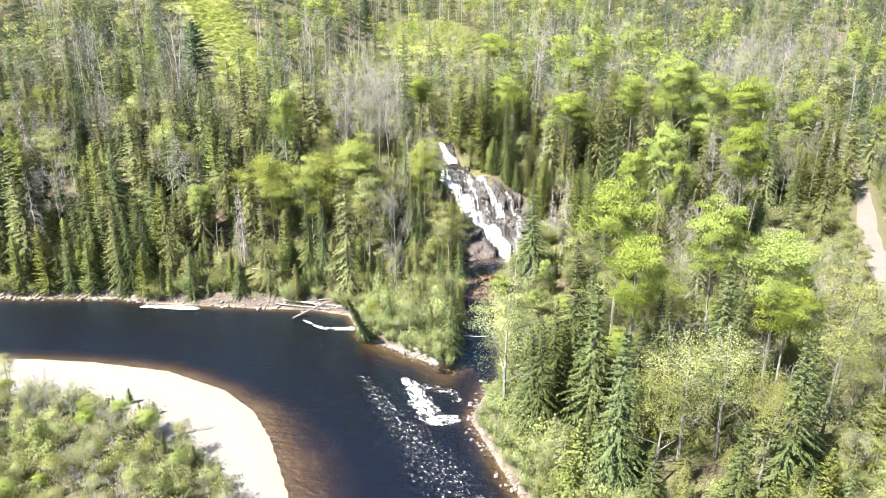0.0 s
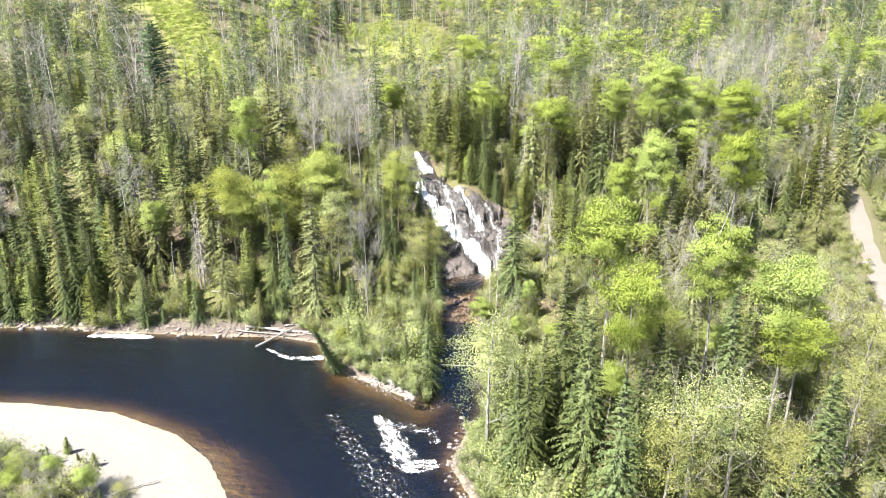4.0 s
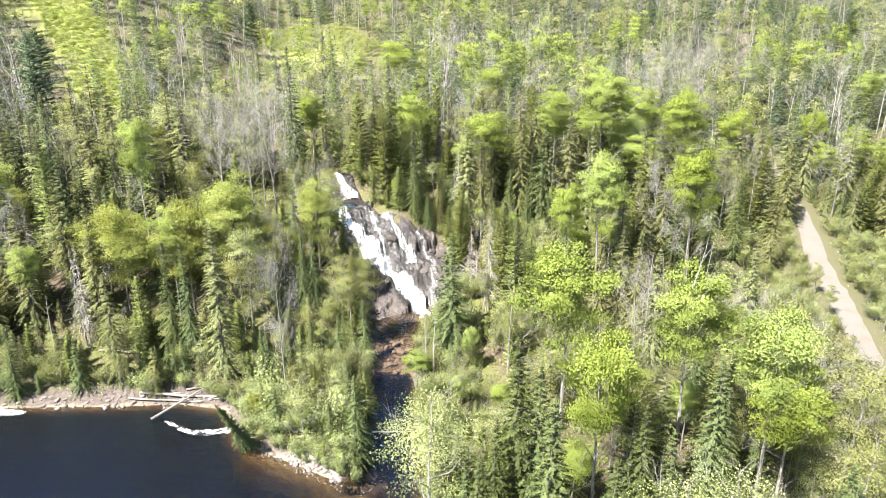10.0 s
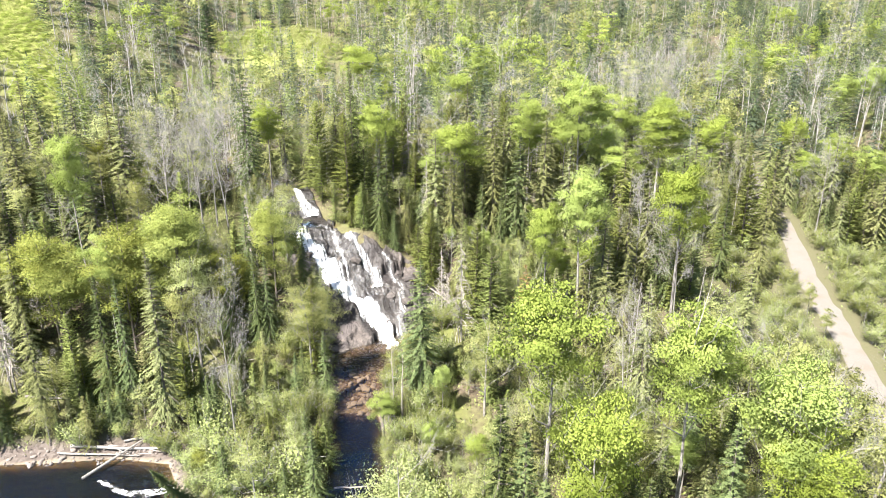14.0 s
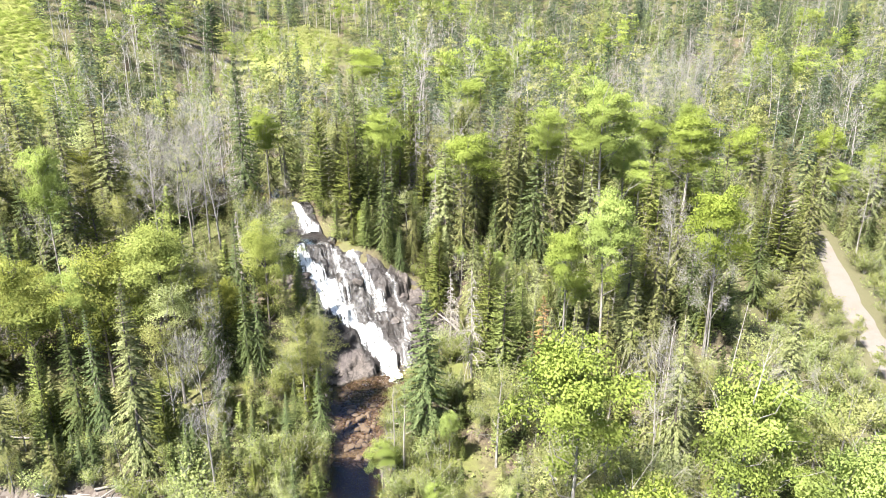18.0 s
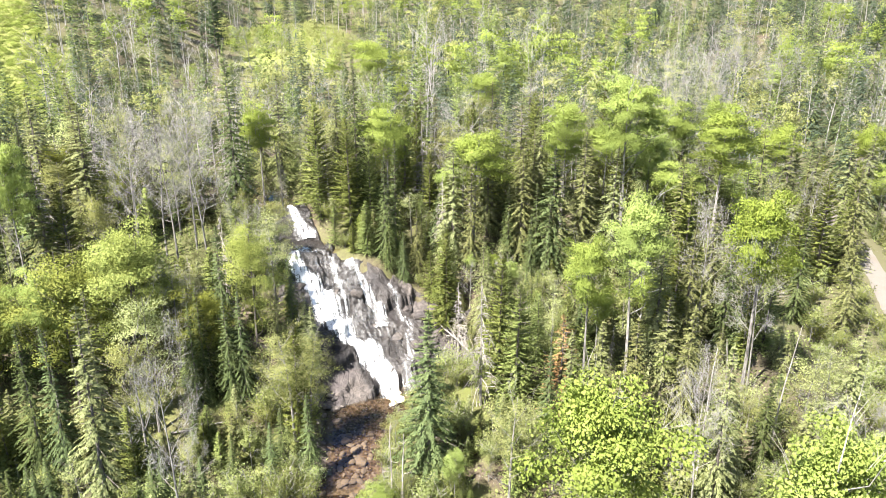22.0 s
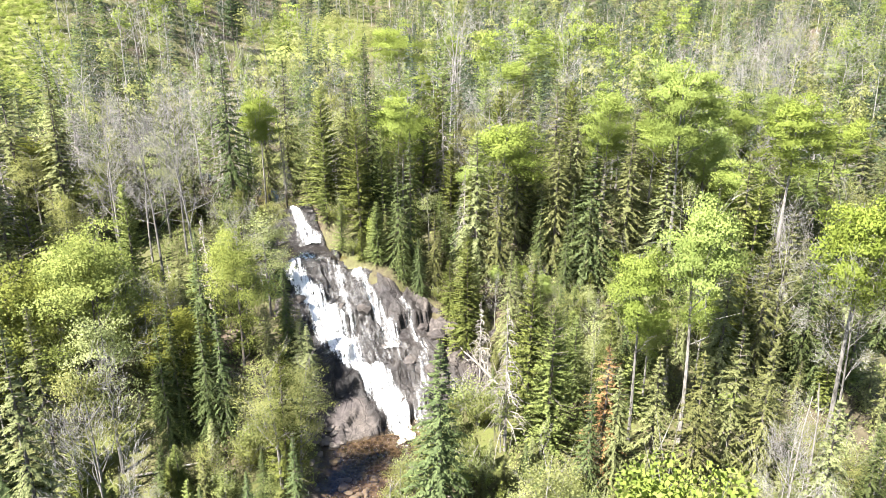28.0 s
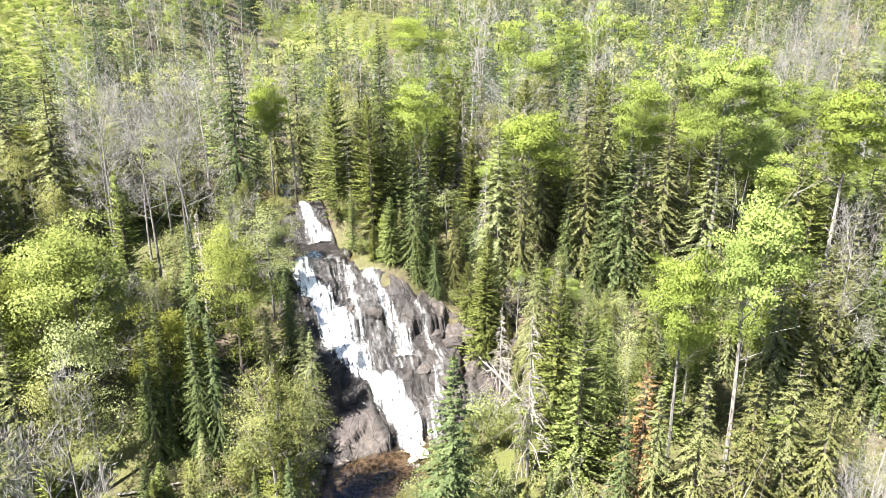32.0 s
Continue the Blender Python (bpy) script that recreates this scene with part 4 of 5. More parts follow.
STANDING = {}
STANDING["spruce"] = [(20.0, 88.4, 20.3, 1.0), (12.7, 81.6, 17.4, 1.0), (19.7, 68.8, 21.8, 1.0), (48.0, 100.5, 12.2, 1.1), (29.0, 82.9, 17.4, 0.9), (21.4, 60.7, 13.5, 1.1), (38.2, 66.8, 20.3, 1.0), (30.8, 80.6, 15.9, 1.0), (31.2, 130.6, 12.2, 0.8), (-2.1, 110.4, 8, 1.0), (-27.0, 135.7, 20.3, 0.7), (-62.9, 134.1, 17.4, 0.8), (11.2, 181.3, 27.6, 0.6), (35.3, 169.7, 13.5, 0.8), (37.4, 163.3, 12.2, 0.7), (15.2, 171.1, 18, 0.7), (34.6, 91.0, 14, 0.9), (41.6, 90.5, 16, 0.9), (28.3, 84.0, 18, 0.9), (23.4, 76.0, 18, 1.0), (30.3, 60.7, 14, 1.1), (41.9, 71.4, 18, 1.0)]
STANDING["spruce"] = STANDING["spruce"] + [(11.5, 82.1, 16, 0.9), (15.2, 86.7, 17, 0.9), (-24.2, 135.3, 20, 0.7), (17.0, 173.6, 20, 0.7), (-0.0, 135.6, 8, 1.0), (-5.0, 144.7, 15, 0.7), (-10.9, 143.5, 15, 0.7), (-10.0, 145.4, 16, 0.7), (-6.7, 144.5, 15, 0.8), (3.3, 134.4, 11, 0.9), (-0.9, 132.0, 9, 0.9), (-5.2, 131.8, 8, 1.0), (39.2, 167.1, 15, 0.8), (40.4, 163.8, 15, 0.7), (41.4, 165.8, 21, 1.2), (52.6, 121.2, 13, 1.0), (145.9, 253.7, 22, 1.0), (142.6, 258.9, 20, 0.8), (150.9, 247.9, 22, 1.0), (156.2, 244.1, 22, 1.0), (148.8, 225.5, 22, 0.9), (124.8, 248.2, 19, 0.8)]
STANDING["spruce"] = STANDING["spruce"] + [(78.9, 155.5, 18, 0.9), (139.3, 201.4, 18, 0.8), (-125.8, 256.8, 22, 1.0), (16.8, 127.4, 20.2, 1.1), (18.0, 89.0, 23.7, 0.95), (19.1, 80.3, 22.4, 1.05), (35.6, 82.0, 22.1, 0.9), (1.4, 108.9, 13.2, 1.0), (-11.9, 124.9, 10.3, 1.1), (-75.2, 133.8, 13.4, 1.0), (-49.8, 130.9, 12, 1.0), (-64.8, 133.3, 14.7, 0.9), (17.9, 169.3, 8.6, 1.0)]
STANDING["fir"] = [(44.6, 116.3, 20.3, 0.9), (-47.0, 150.9, 20.3, 1.0), (-51.4, 144.5, 21.8, 1.0), (-55.2, 135.8, 20.3, 0.8), (-37.9, 226.0, 21.8, 0.8), (-49.4, 244.1, 21.8, 0.9), (28.4, 155.9, 13.5, 1.0), (49.6, 172.4, 18.8, 1.2), (42.3, 165.5, 18.8, 1.2), (-20.9, 139.2, 21, 0.8), (-35.1, 132.2, 18, 0.9), (-6.2, 198.1, 22, 0.8), (33.8, 130.6, 14, 0.9), (36.7, 129.2, 16, 1.0), (40.8, 129.1, 16, 1.1), (44.9, 130.7, 17, 1.1), (47.3, 129.3, 17, 1.0), (48.5, 140.6, 20, 1.0), (52.1, 139.9, 20, 1.0), (28.8, 167.8, 18, 0.9), (47.0, 168.0, 22, 1.1)]
STANDING["fir"] = STANDING["fir"] + [(50.1, 162.6, 22, 1.1), (52.2, 184.1, 16, 0.9), (37.5, 170.3, 19, 1.0), (71.7, 153.2, 18, 1.0), (83.5, 150.0, 19, 1.0), (116.6, 191.2, 22, 1.0), (-93.9, 211.0, 22, 1.0), (-111.1, 217.4, 22, 1.0), (-18.5, 129.5, 25.6, 0.8)]
STANDING["dead"] = [(-42.2, 140.2, 17.4, 0.9), (-41.3, 139.5, 18.8, 0.8), (25.0, 157.0, 11.5, 1.2), (43.0, 141.2, 7, 0.8), (24.5, 137.0, 17, 1.0), (24.0, 145.8, 6.4, 0.9), (127.8, 192.0, 18, 0.8)]
STANDING["cedar"] = [(-80.0, 133.8, 14.7, 1.1), (12.2, 172.1, 8, 1.2), (23.4, 161.2, 16, 1.0), (19.9, 188.4, 20.3, 1.0), (13.2, 179.5, 17.4, 0.8), (4.6, 181.9, 13.5, 0.8), (-19.6, 165.7, 17, 1.0), (-30.1, 162.4, 18, 1.0), (9.7, 178.1, 19, 0.9), (1.8, 139.0, 16, 0.8), (28.8, 136.8, 16, 1.1), (27.8, 142.0, 16, 1.0), (23.7, 160.7, 15.7, 0.9), (-71.3, 134.0, 11, 1.2), (-59.1, 131.6, 10.6, 1.1), (-85.6, 133.9, 12.2, 1.1), (12.2, 171.9, 9, 1.2), (9.9, 172.7, 5.1, 1.2), (15.8, 170.3, 7.9, 1.0), (6.9, 176.1, 7.6, 1.1), (22.1, 166.8, 8, 1.3), (23.1, 162.4, 6.5, 1.2)]
STANDING["leafy"] = [(97.5, 223.0, 21.8, 1.0), (69.5, 213.9, 23.2, 1.1), (24.1, 247.3, 15.9, 1.0), (15.5, 111.5, 8, 0.8), (18.8, 122.0, 8, 0.8), (-27.5, 143.3, 21.8, 0.6), (10.7, 121.8, 10, 1.0), (44.5, 83.7, 20, 1.0), (41.0, 221.4, 21, 1.0), (52.9, 254.3, 20, 1.0), (151.2, 282.6, 20, 1.0), (160.7, 231.5, 20, 1.0), (167.4, 229.0, 22, 1.0), (-50.8, 143.8, 16, 0.8), (43.8, 86.0, 25.4, 0.9), (24.7, 84.0, 26.7, 0.75), (-35.5, 160.0, 27.7, 0.55)]
STANDING["leafy"] = STANDING["leafy"] + [(18.9, 250.0, 26.4, 1.1)]
STANDING["dome"] = [(-36.1, 145.2, 20.3, 0.9), (-25.4, 144.6, 21.8, 1.0), (-34.9, 144.9, 20, 1.0), (-4.1, 152.4, 18.2, 0.85), (-18.7, 150.0, 19.1, 1.0), (-18.9, 148.0, 22.1, 1.0)]
STANDING["budding"] = [(1.3, 138.5, 15.9, 1.15), (24.2, 120.0, 15.3, 1.1), (3.2, 139.5, 15.9, 1.0), (28.1, 71.7, 17.4, 1.2), (33.1, 73.1, 17.4, 1.2), (24.1, 68.1, 17.4, 1.1), (47.6, 76.3, 17.4, 1.1), (36.1, 67.6, 15.9, 1.1), (112.8, 275.2, 24.6, 1.0), (153.2, 297.9, 21.4, 1.0), (152.5, 309.9, 26.1, 1.0), (87.9, 317.6, 18, 1.0), (90.5, 227.4, 24, 1.0), (111.6, 249.7, 24, 1.0), (126.7, 251.9, 20, 0.9)]
STANDING["bare"] = [(-16.0, 178.2, 23.2, 1.0), (-20.5, 176.3, 21.8, 1.0), (-23.3, 171.6, 21.8, 1.0), (-23.6, 173.2, 24.6, 1.0), (-17.2, 169.6, 24.6, 1.0), (-12.9, 170.4, 24.6, 1.0), (54.2, 140.5, 21.8, 0.9), (41.3, 114.3, 18.8, 0.8), (45.2, 121.6, 15, 0.7), (57.6, 132.8, 22, 0.8), (-83.6, 174.5, 20, 0.9), (-73.8, 181.3, 20, 1.0), (-81.6, 145.5, 18, 1.0), (-8.5, 120.5, 24.3, 0.75)]
STANDING["pine"] = [(-73.8, 218.0, 29, 1.0), (-36.0, 347.3, 26.1, 0.8), (114.7, 321.1, 24, 1.0), (220.2, 325.9, 24, 1.0), (-37.2, 362.7, 22, 0.9), (-84.9, 252.6, 24, 1.1)]
STANDING["sapling"] = [(22.1, 139.9, 4, 0.8), (24.0, 136.8, 7.7, 0.8)]
STANDING["umbrella"] = [(25.8, 99.0, 28.6, 0.95), (38.0, 93.5, 27.7, 0.85), (42.8, 136.0, 27.1, 0.85), (37.7, 137.0, 22.5, 0.8), (57.8, 134.0, 28.0, 0.9)]
STANDING["rust"] = [(33.1, 132.1, 14.8, 1.0)]
STANDING["umbrella"] = STANDING["umbrella"] + [(54.2, 168.8, 30.6, 0.95), (46.5, 177.0, 24.5, 0.95), (71.2, 169.7, 28.7, 1.05)]
STANDING["leafy"] = STANDING["leafy"] + [(-5.8, 191.2, 20.4, 0.8)]
STANDING["spruce"] = STANDING["spruce"] + [(-5.1, 285.0, 23.1, 0.75), (-1.9, 285.0, 19.2, 0.75), (-19.3, 262.0, 18.4, 0.9), (-9.8, 185.7, 30.0, 0.75), (-21.6, 235.0, 28.5, 0.7)]
STANDING["bare"] = STANDING["bare"] + [(-8.3, 290.0, 24.0, 0.9), (-17.7, 295.0, 25.4, 0.9), (96.9, 225.0, 35.0, 0.9), (107.5, 232.0, 33.3, 0.9), (87.1, 215.0, 32.4, 0.9), (125.0, 240.0, 31.5, 0.9)]

for kind, rows in STANDING.items():
    for x, y, h, wide in rows:
        plant(kind, x, y, h, wide, True)


def choose(x, y, r):
    """The kind of tree that grows at a place, and its height."""
    patch = vnoise(x / 22, y / 22, 51)
    wood = vnoise(x / 34 + 9, y / 34, 61)
    if x < -42 and 118 < y < 150:
        table = [("spruce", 0.32), ("pine", 0.06), ("fir", 0.28), ("cedar", 0.1), ("bare", 0.1), ("dead", 0.14)]
    elif x < -24 and y > 118:
        table = [("spruce", 0.38), ("fir", 0.22), ("cedar", 0.14), ("budding", 0.1), ("bare", 0.1), ("dome", 0.03), ("dead", 0.05)]
    elif x < 6 and y > 118:
        table = [("spruce", 0.13), ("fir", 0.24), ("cedar", 0.26), ("budding", 0.2 + 0.12 * (y > 155)), ("bare", 0.1 + 0.1 * (y > 155)), ("dome", 0.05 + 0.1 * (patch > 0.6)), ("dead", 0.04)]
    elif x > 6 and y > 138:
        table = [("spruce", 0.13), ("fir", 0.36), ("cedar", 0.26), ("leafy", 0.03 + 0.14 * (wood > 0.6)), ("budding", 0.1), ("bare", 0.09), ("dead", 0.03)]
    else:
        table = [("spruce", 0.07), ("fir", 0.07), ("leafy", 0.08), ("budding", 0.5), ("bare", 0.05), ("alder", 0.23)]
    total = sum(p for _, p in table)
    r *= total
    for kind, p in table:
        r -= p
        if r <= 0:
            break
    h = {"spruce": 19, "fir": 20, "cedar": 17, "budding": 17, "bare": 18, "dome": 16, "dead": 17, "pine": 20, "leafy": 20, "alder": 3.8}[kind]
    return kind, h * (0.65 + 0.55 * hash2(x, y, 71))


def free(x, y, grow):
    d, _ = to_line(x, y, RIVER + RIVER[:1])
    s, v = fall_axes(x, y)
    ok = ~inside(x, y, RIVER) & (d > grow)
    r, _ = to_line(x, y, ROAD)
    b, k = to_line(x, y, BROOK)
    bw = np.interp(k, range(len(BROOK)), [p[3] for p in BROOK])
    ok &= (r > 2.7 + 0.55 * grow) & ((b > bw + grow * 0.5) | ((y > 156) & (y < 187) & (v > -0.8) & (fall_edge(s, v) < 0.3)))
    ok &= ~((s > -7) & (s < 30) & (v > -8.5) & (v < 12.5) & (fall_edge(s, v) > 0.3))
    return ok


def in_view(x, y, spare=8):
    return (x > -0.64 * y - 6 - spare) & (x < np.maximum(0.64 * y, 0.9 * (y - 34)) + 8 + spare)


def scatter(step, x0, x1, y0, y1, seed):
    gx, gy = np.meshgrid(np.arange(x0, x1, step), np.arange(y0, y1, step))
    gx, gy = gx.ravel(), gy.ravel()
    gx, gy = gx + (hash2(gx, gy, seed) - 0.5) * step * 0.9, gy + (hash2(gx, gy, seed + 1) - 0.5) * step * 0.9
    return gx, gy


def crowded(x, y, pad):
    p = np.array(PLANTED)
    return np.any(np.hypot(p[:, 0] - x, p[:, 1] - y) < p[:, 2] + pad)


MARKED = np.array([(x, y, h) for rows in STANDING.values() for x, y, h, wide in rows])


def room(x, y):
    """Growth in the open ground south of the larger trees stays lower than they are."""
    south = MARKED[:, 1] - y
    beside = np.abs(MARKED[:, 0] - x - 0.05 * south)
    k = (south > -1) & (south < 26) & (beside < 3.2)
    return float(np.min(np.where(k, 0.22 * MARKED[:, 2] + 0.4 * south, 99)))


X, Y = scatter(4.0, -165, 175, 60, 205, 3)
keep = free(X, Y, 2.6) & in_view(X, Y) & ~((X < 2) & (Y < 112)) & ~((X > 62) & (Y < 165) & (X < 118))
for x, y in zip(X[keep], Y[keep]):
    if not crowded(x, y, 0.35):
        kind, h = choose(x, y, float(hash2(x, y, 91)))
        h = min(h, room(x, y))
        if 7 < x < 24 and 100 < y < 148:
            h = min(h, 0.42 * (148 - y))
        if 9 < x < 25 and 104 < y < 127:
            h = min(h, 0.28 * (140 - y))
        if kind == "bare" and 5 < x < 14 and y < 130:
            kind = "budding"
        if -5 < x < 9 and 132 < y < 152:
            h = min(h, 4.2)
        if h < 4.5:
            kind = "alder"
            h = min(h, 3.6)
        plant(kind, x, y, h, 0.9 + 0.3 * float(hash2(x, y, 92)), (y < 128 and x < 55) or (-5 < x < 40 and y < 160))

# young growth in the gaps of the wood
LOW = {k: make_kind(k, 0.3, 3) for k in ("spruce", "fir", "cedar", "budding")}
X, Y = scatter(3.5, -120, 130, 62, 190, 57)
keep = free(X, Y, 2.2) & in_view(X, Y, 3) & ~((X < 2) & (Y < 112)) & ~((X > 66) & (Y < 150) & (X < 108)) & (Y < 150 + 40 * (np.abs(X) < 70))
for x, y in zip(X[keep], Y[keep]):
    if not crowded(x, y, -0.5):
        p = float(hash2(x, y, 29))
        kind = "cedar" if p < 0.3 else "fir" if p < 0.64 else "spruce" if p < 0.82 else "budding"
        h = min((5.0 + 6.0 * float(hash2(x, y, 30))), room(x, y) + 1)
        if -5 < x < 25 and 104 < y < 152:
            h = min(h, 3.8)
        if h > 2.2:
            plant(kind, x, y, h, 1.25, False, 0.0, LOW)

# bushes along the banks, on the point between brook and river, on the bar and by the road
X, Y = scatter(3.1, -90, 120, 60, 175, 14)
D, _ = to_line(X, Y, RIVER + RIVER[:1])
R, _ = to_line(X, Y, ROAD)
B, _ = to_line(X, Y, BROOK)
belt = ((D < 13) & (Y < 131) & (X > -20)) | ((D < 9) & (Y > 126) & (X > -58) & (X < -18) & (hash2(X, Y, 9) < 0.55)) | ((D < 5.5) & (Y > 126) & (X < -50)) | ((R < 17) & (R > 2.6) & (Y < 170) & (hash2(X, Y, 3) < 0.85)) | ((B < 13) & (Y < 150))
keep = free(X, Y, 1.0) & in_view(X, Y, 4) & belt & ((B > 5.2) | (Y > 136)) & ~((X < 2) & (Y < 112) & (D < 11) & (X < -16))
for x, y in zip(X[keep], Y[keep]):
    if not crowded(x, y, -0.6):
        pick = hash2(x, y, 5)
        kind = "sapling" if pick < 0.22 else "alder"
        h = (5.2 if kind == "sapling" else 3.0) * (0.6 + 0.7 * float(hash2(x, y, 6)))
        plant(kind, x, y, h, 1.0 + 0.3 * float(hash2(x, y, 7)), y < 125)


# willows and alders down to the water on the eastern bank and round the point
X, Y = scatter(1.6, -18, 22, 60, 126, 88)
D, _ = to_line(X, Y, RIVER + RIVER[:1])
keep = ~inside(X, Y, RIVER) & (D > 0.7) & (D < 7) & ((X > 5) | (Y > 101)) & in_view(X, Y, 4) & (to_line(X, Y, BROOK)[0] > 4.3)
willow_shapes = [shrub(RNG, 3, 1.9, 900, 0.2) for _ in range(4)]
leaves, stems, faces_out = [], [], []
for x, y, d in zip(X[keep], Y[keep], D[keep]):
    if hash2(x, y, 12) < 0.8:
        wood, crown = willow_shapes[int(hash2(x, y, 14) * 4) % 4]
        turn, grow = float(hash2(x, y, 15)) * 6.283, (1.3 + 0.42 * d) * (0.7 + 0.6 * float(hash2(x, y, 13))) / 3
        spin = np.array([[math.cos(turn), -math.sin(turn), 0], [math.sin(turn), math.cos(turn), 0], [0, 0, 1]])
        at = [x, y, float(land(x, y)) - 0.05]
        leaves.append((crown @ spin.T) * grow + at)
        stems.append((wood @ spin.T) * grow + at)
        faces_out.append(outward_of(crown, "alder") @ spin.T)
willows = thing("bank_willows", "low pale green willow bushes along the water's edge", "bushes", kind="stuff", data=card_mesh("bank_willows", np.concatenate(leaves), ALDER, np.concatenate(faces_out), 0.88))
part("stems", card_mesh("stems", np.concatenate(stems), TWIGS), willows)


# thicket behind the sand bar
X, Y = scatter(2.3, -75, -14, 58, 98, 63)
D, _ = to_line(X, Y, RIVER + RIVER[:1])
keep = free(X, Y, 1.0) & in_view(X, Y, 4) & (D > np.interp(Y, [66, 72, 78, 84], [5, 6, 8.5, 12.5]) + hash2(X, Y, 2) * 3)
for x, y in zip(X[keep], Y[keep]):
    if not crowded(x, y, -0.8):
        p, grow = float(hash2(x, y, 45)), 0.65 + 0.6 * float(hash2(x, y, 46))
        kind, h = ("alder", 3.2) if p < 0.42 else ("budding", 6.5) if p < 0.58 else ("sapling", 5.5) if p < 0.72 else ("bare", 6.5) if p < 0.84 else ("leafy", 5.0) if p < 0.9 else ("spruce", 4.0)
        plant(kind, x, y, h * grow, 1.25 if kind != "alder" else 1.0, False)


# ---- woods further off ----
def far_tree(kind, q, rng):
    if kind == "spruce":
        return conifer(rng, 10, 1.75, int(14 + 8 * q), 7, int(7 + 4 * q), 0.36 / q ** 0.4, 0.05, 0.95, -0.3, 0.5, 0.15, 0.1)[1]
    if kind == "fir":
        return conifer(rng, 10, 1.6, int(14 + 7 * q), 7, int(7 + 4 * q), 0.36 / q ** 0.4, 0.08, 0.8, -0.3, 0.5, 0.15, 0.25)[1]
    if kind == "cedar":
        return conifer(rng, 10, 1.7, int(14 + 7 * q), 7, int(7 + 4 * q), 0.35 / q ** 0.4, 0.02, 0.65, 0.1, 0.8, 0.05, 0.1, -0.2, 0.6)[1]
    if kind == "leafy":
        return broadleaf(rng, 10, 2.5, int(1400 * q), 0.2 / q ** 0.4, 0.35, 40)[1]
    if kind == "budding":
        return broadleaf(rng, 10, 2.4, int(520 * q), 0.24 / q ** 0.4, 0.25, 40, 1, 0.1)[1]
    wood, twigs = bare(rng, 10, 2.3, 7, 0.35, int(150 * q), 1, 0.035 / q ** 0.4)
    return np.concatenate([wood, twigs])


def far_woods():
    rng = np.random.default_rng(11)
    kinds = ("spruce", "fir", "cedar", "leafy", "budding", "bare")
    collected, facing = {k: [] for k in kinds}, {k: [] for k in kinds}
    for step, y0, y1, q in ((5.8, 205, 300, 1.3), (7.2, 300, 450, 0.8), (9.5, 450, 630, 0.5)):
        shapes = {k: [(c, outward_of(c, k)) for c in (far_tree(k, q, rng) for _ in range(4))] for k in kinds}
        X, Y = scatter(step, -0.68 * y1 - 30, 0.92 * y1 + 40, y0, y1, int(y0))
        ok = in_view(X, Y, 20) & free(X, Y, 3)
        X, Y = X[ok], Y[ok]
        H = land(X, Y)
        pick, patch = hash2(X, Y, 17), vnoise(X / 45, Y / 45, 88)
        meadow = (to_line(X, Y, MEADOW)[0] < 9) | (np.hypot((X + 11) / 30, (Y - 392) / 25) < 1)
        fore = (to_line(X, Y + 20, MEADOW)[0] < 10) | (np.hypot(X + 155, Y - 258) < 16)
        sight = np.where((np.abs(X + 12) < 34) & (Y < 372) & (hash2(X, Y, 6) < 0.85), np.maximum(2.5, 0.9 * (50 - 0.057 * (Y - 56) - H)), 99)
        for x, y, z, p, g, young, low, most in zip(X, Y, H, pick, patch, meadow, fore, sight):
            if young:
                kind, h = ("leafy" if p < 0.55 else "budding"), 3 + 3 * p
                if x > -60:
                    kind, h = ("budding" if p < 0.7 else "leafy"), 2.2 + 2.2 * p
            else:
                dark = g > 0.5 or x > 90 or x < -50
                names = ("spruce",) * (12 if dark else 6) + ("fir",) * 8 + ("cedar",) * 4 + ("budding",) * (2 if dark else 5) + ("bare",) * 8 + ("leafy",) * (6 if g < 0.3 else 0)
                kind = names[int(p * len(names)) % len(names)]
                h = (14 + 13 * hash2(x, y, 4)) * (0.45 if low else 1)
                h = min(h, most)
            s = h / 10
            a = hash2(x, y, 33) * 6.283
            w = s * (0.85 + 0.3 * hash2(y, x, 3)) * (1.3 if young else 1)
            c, n = math.cos(a) * w, math.sin(a) * w
            q0 = shapes[kind][int(p * 7919) % 4]
            q0, o0 = q0
            way = np.stack([o0[:, 0] * math.cos(a) - o0[:, 1] * math.sin(a), o0[:, 0] * math.sin(a) + o0[:, 1] * math.cos(a), o0[:, 2]], 1)
            out = np.empty_like(q0)
            out[..., 0] = q0[..., 0] * c - q0[..., 1] * n + x
            out[..., 1] = q0[..., 0] * n + q0[..., 1] * c + y
            out[..., 2] = q0[..., 2] * s + z - 0.1
            collected[kind].append(out)
            facing[kind].append(way)
    X, Y = scatter(2.3, -135, 25, 255, 420, 40)
    young = ((to_line(X, Y, MEADOW)[0] < 10) | (np.hypot((X + 11) / 31, (Y - 392) / 26) < 1)) & in_view(X, Y, 15)
    shoots = {k: [(c, outward_of(c, k)) for c in (far_tree(k, 0.5, rng) for _ in range(4))] for k in ("leafy", "budding")}
    X, Y = X[young], Y[young]
    for x, y, z, p in zip(X, Y, land(X, Y), hash2(X, Y, 23)):
        kind = "leafy" if p < (0.85 if x < -60 else 0.4) else "budding"
        c, o = shoots[kind][int(p * 7919) % 4]
        collected[kind].append(c * [0.5 + 0.3 * p, 0.5 + 0.3 * p, 0.3 + 0.22 * p] + [x, y, z])
        facing[kind].append(o)
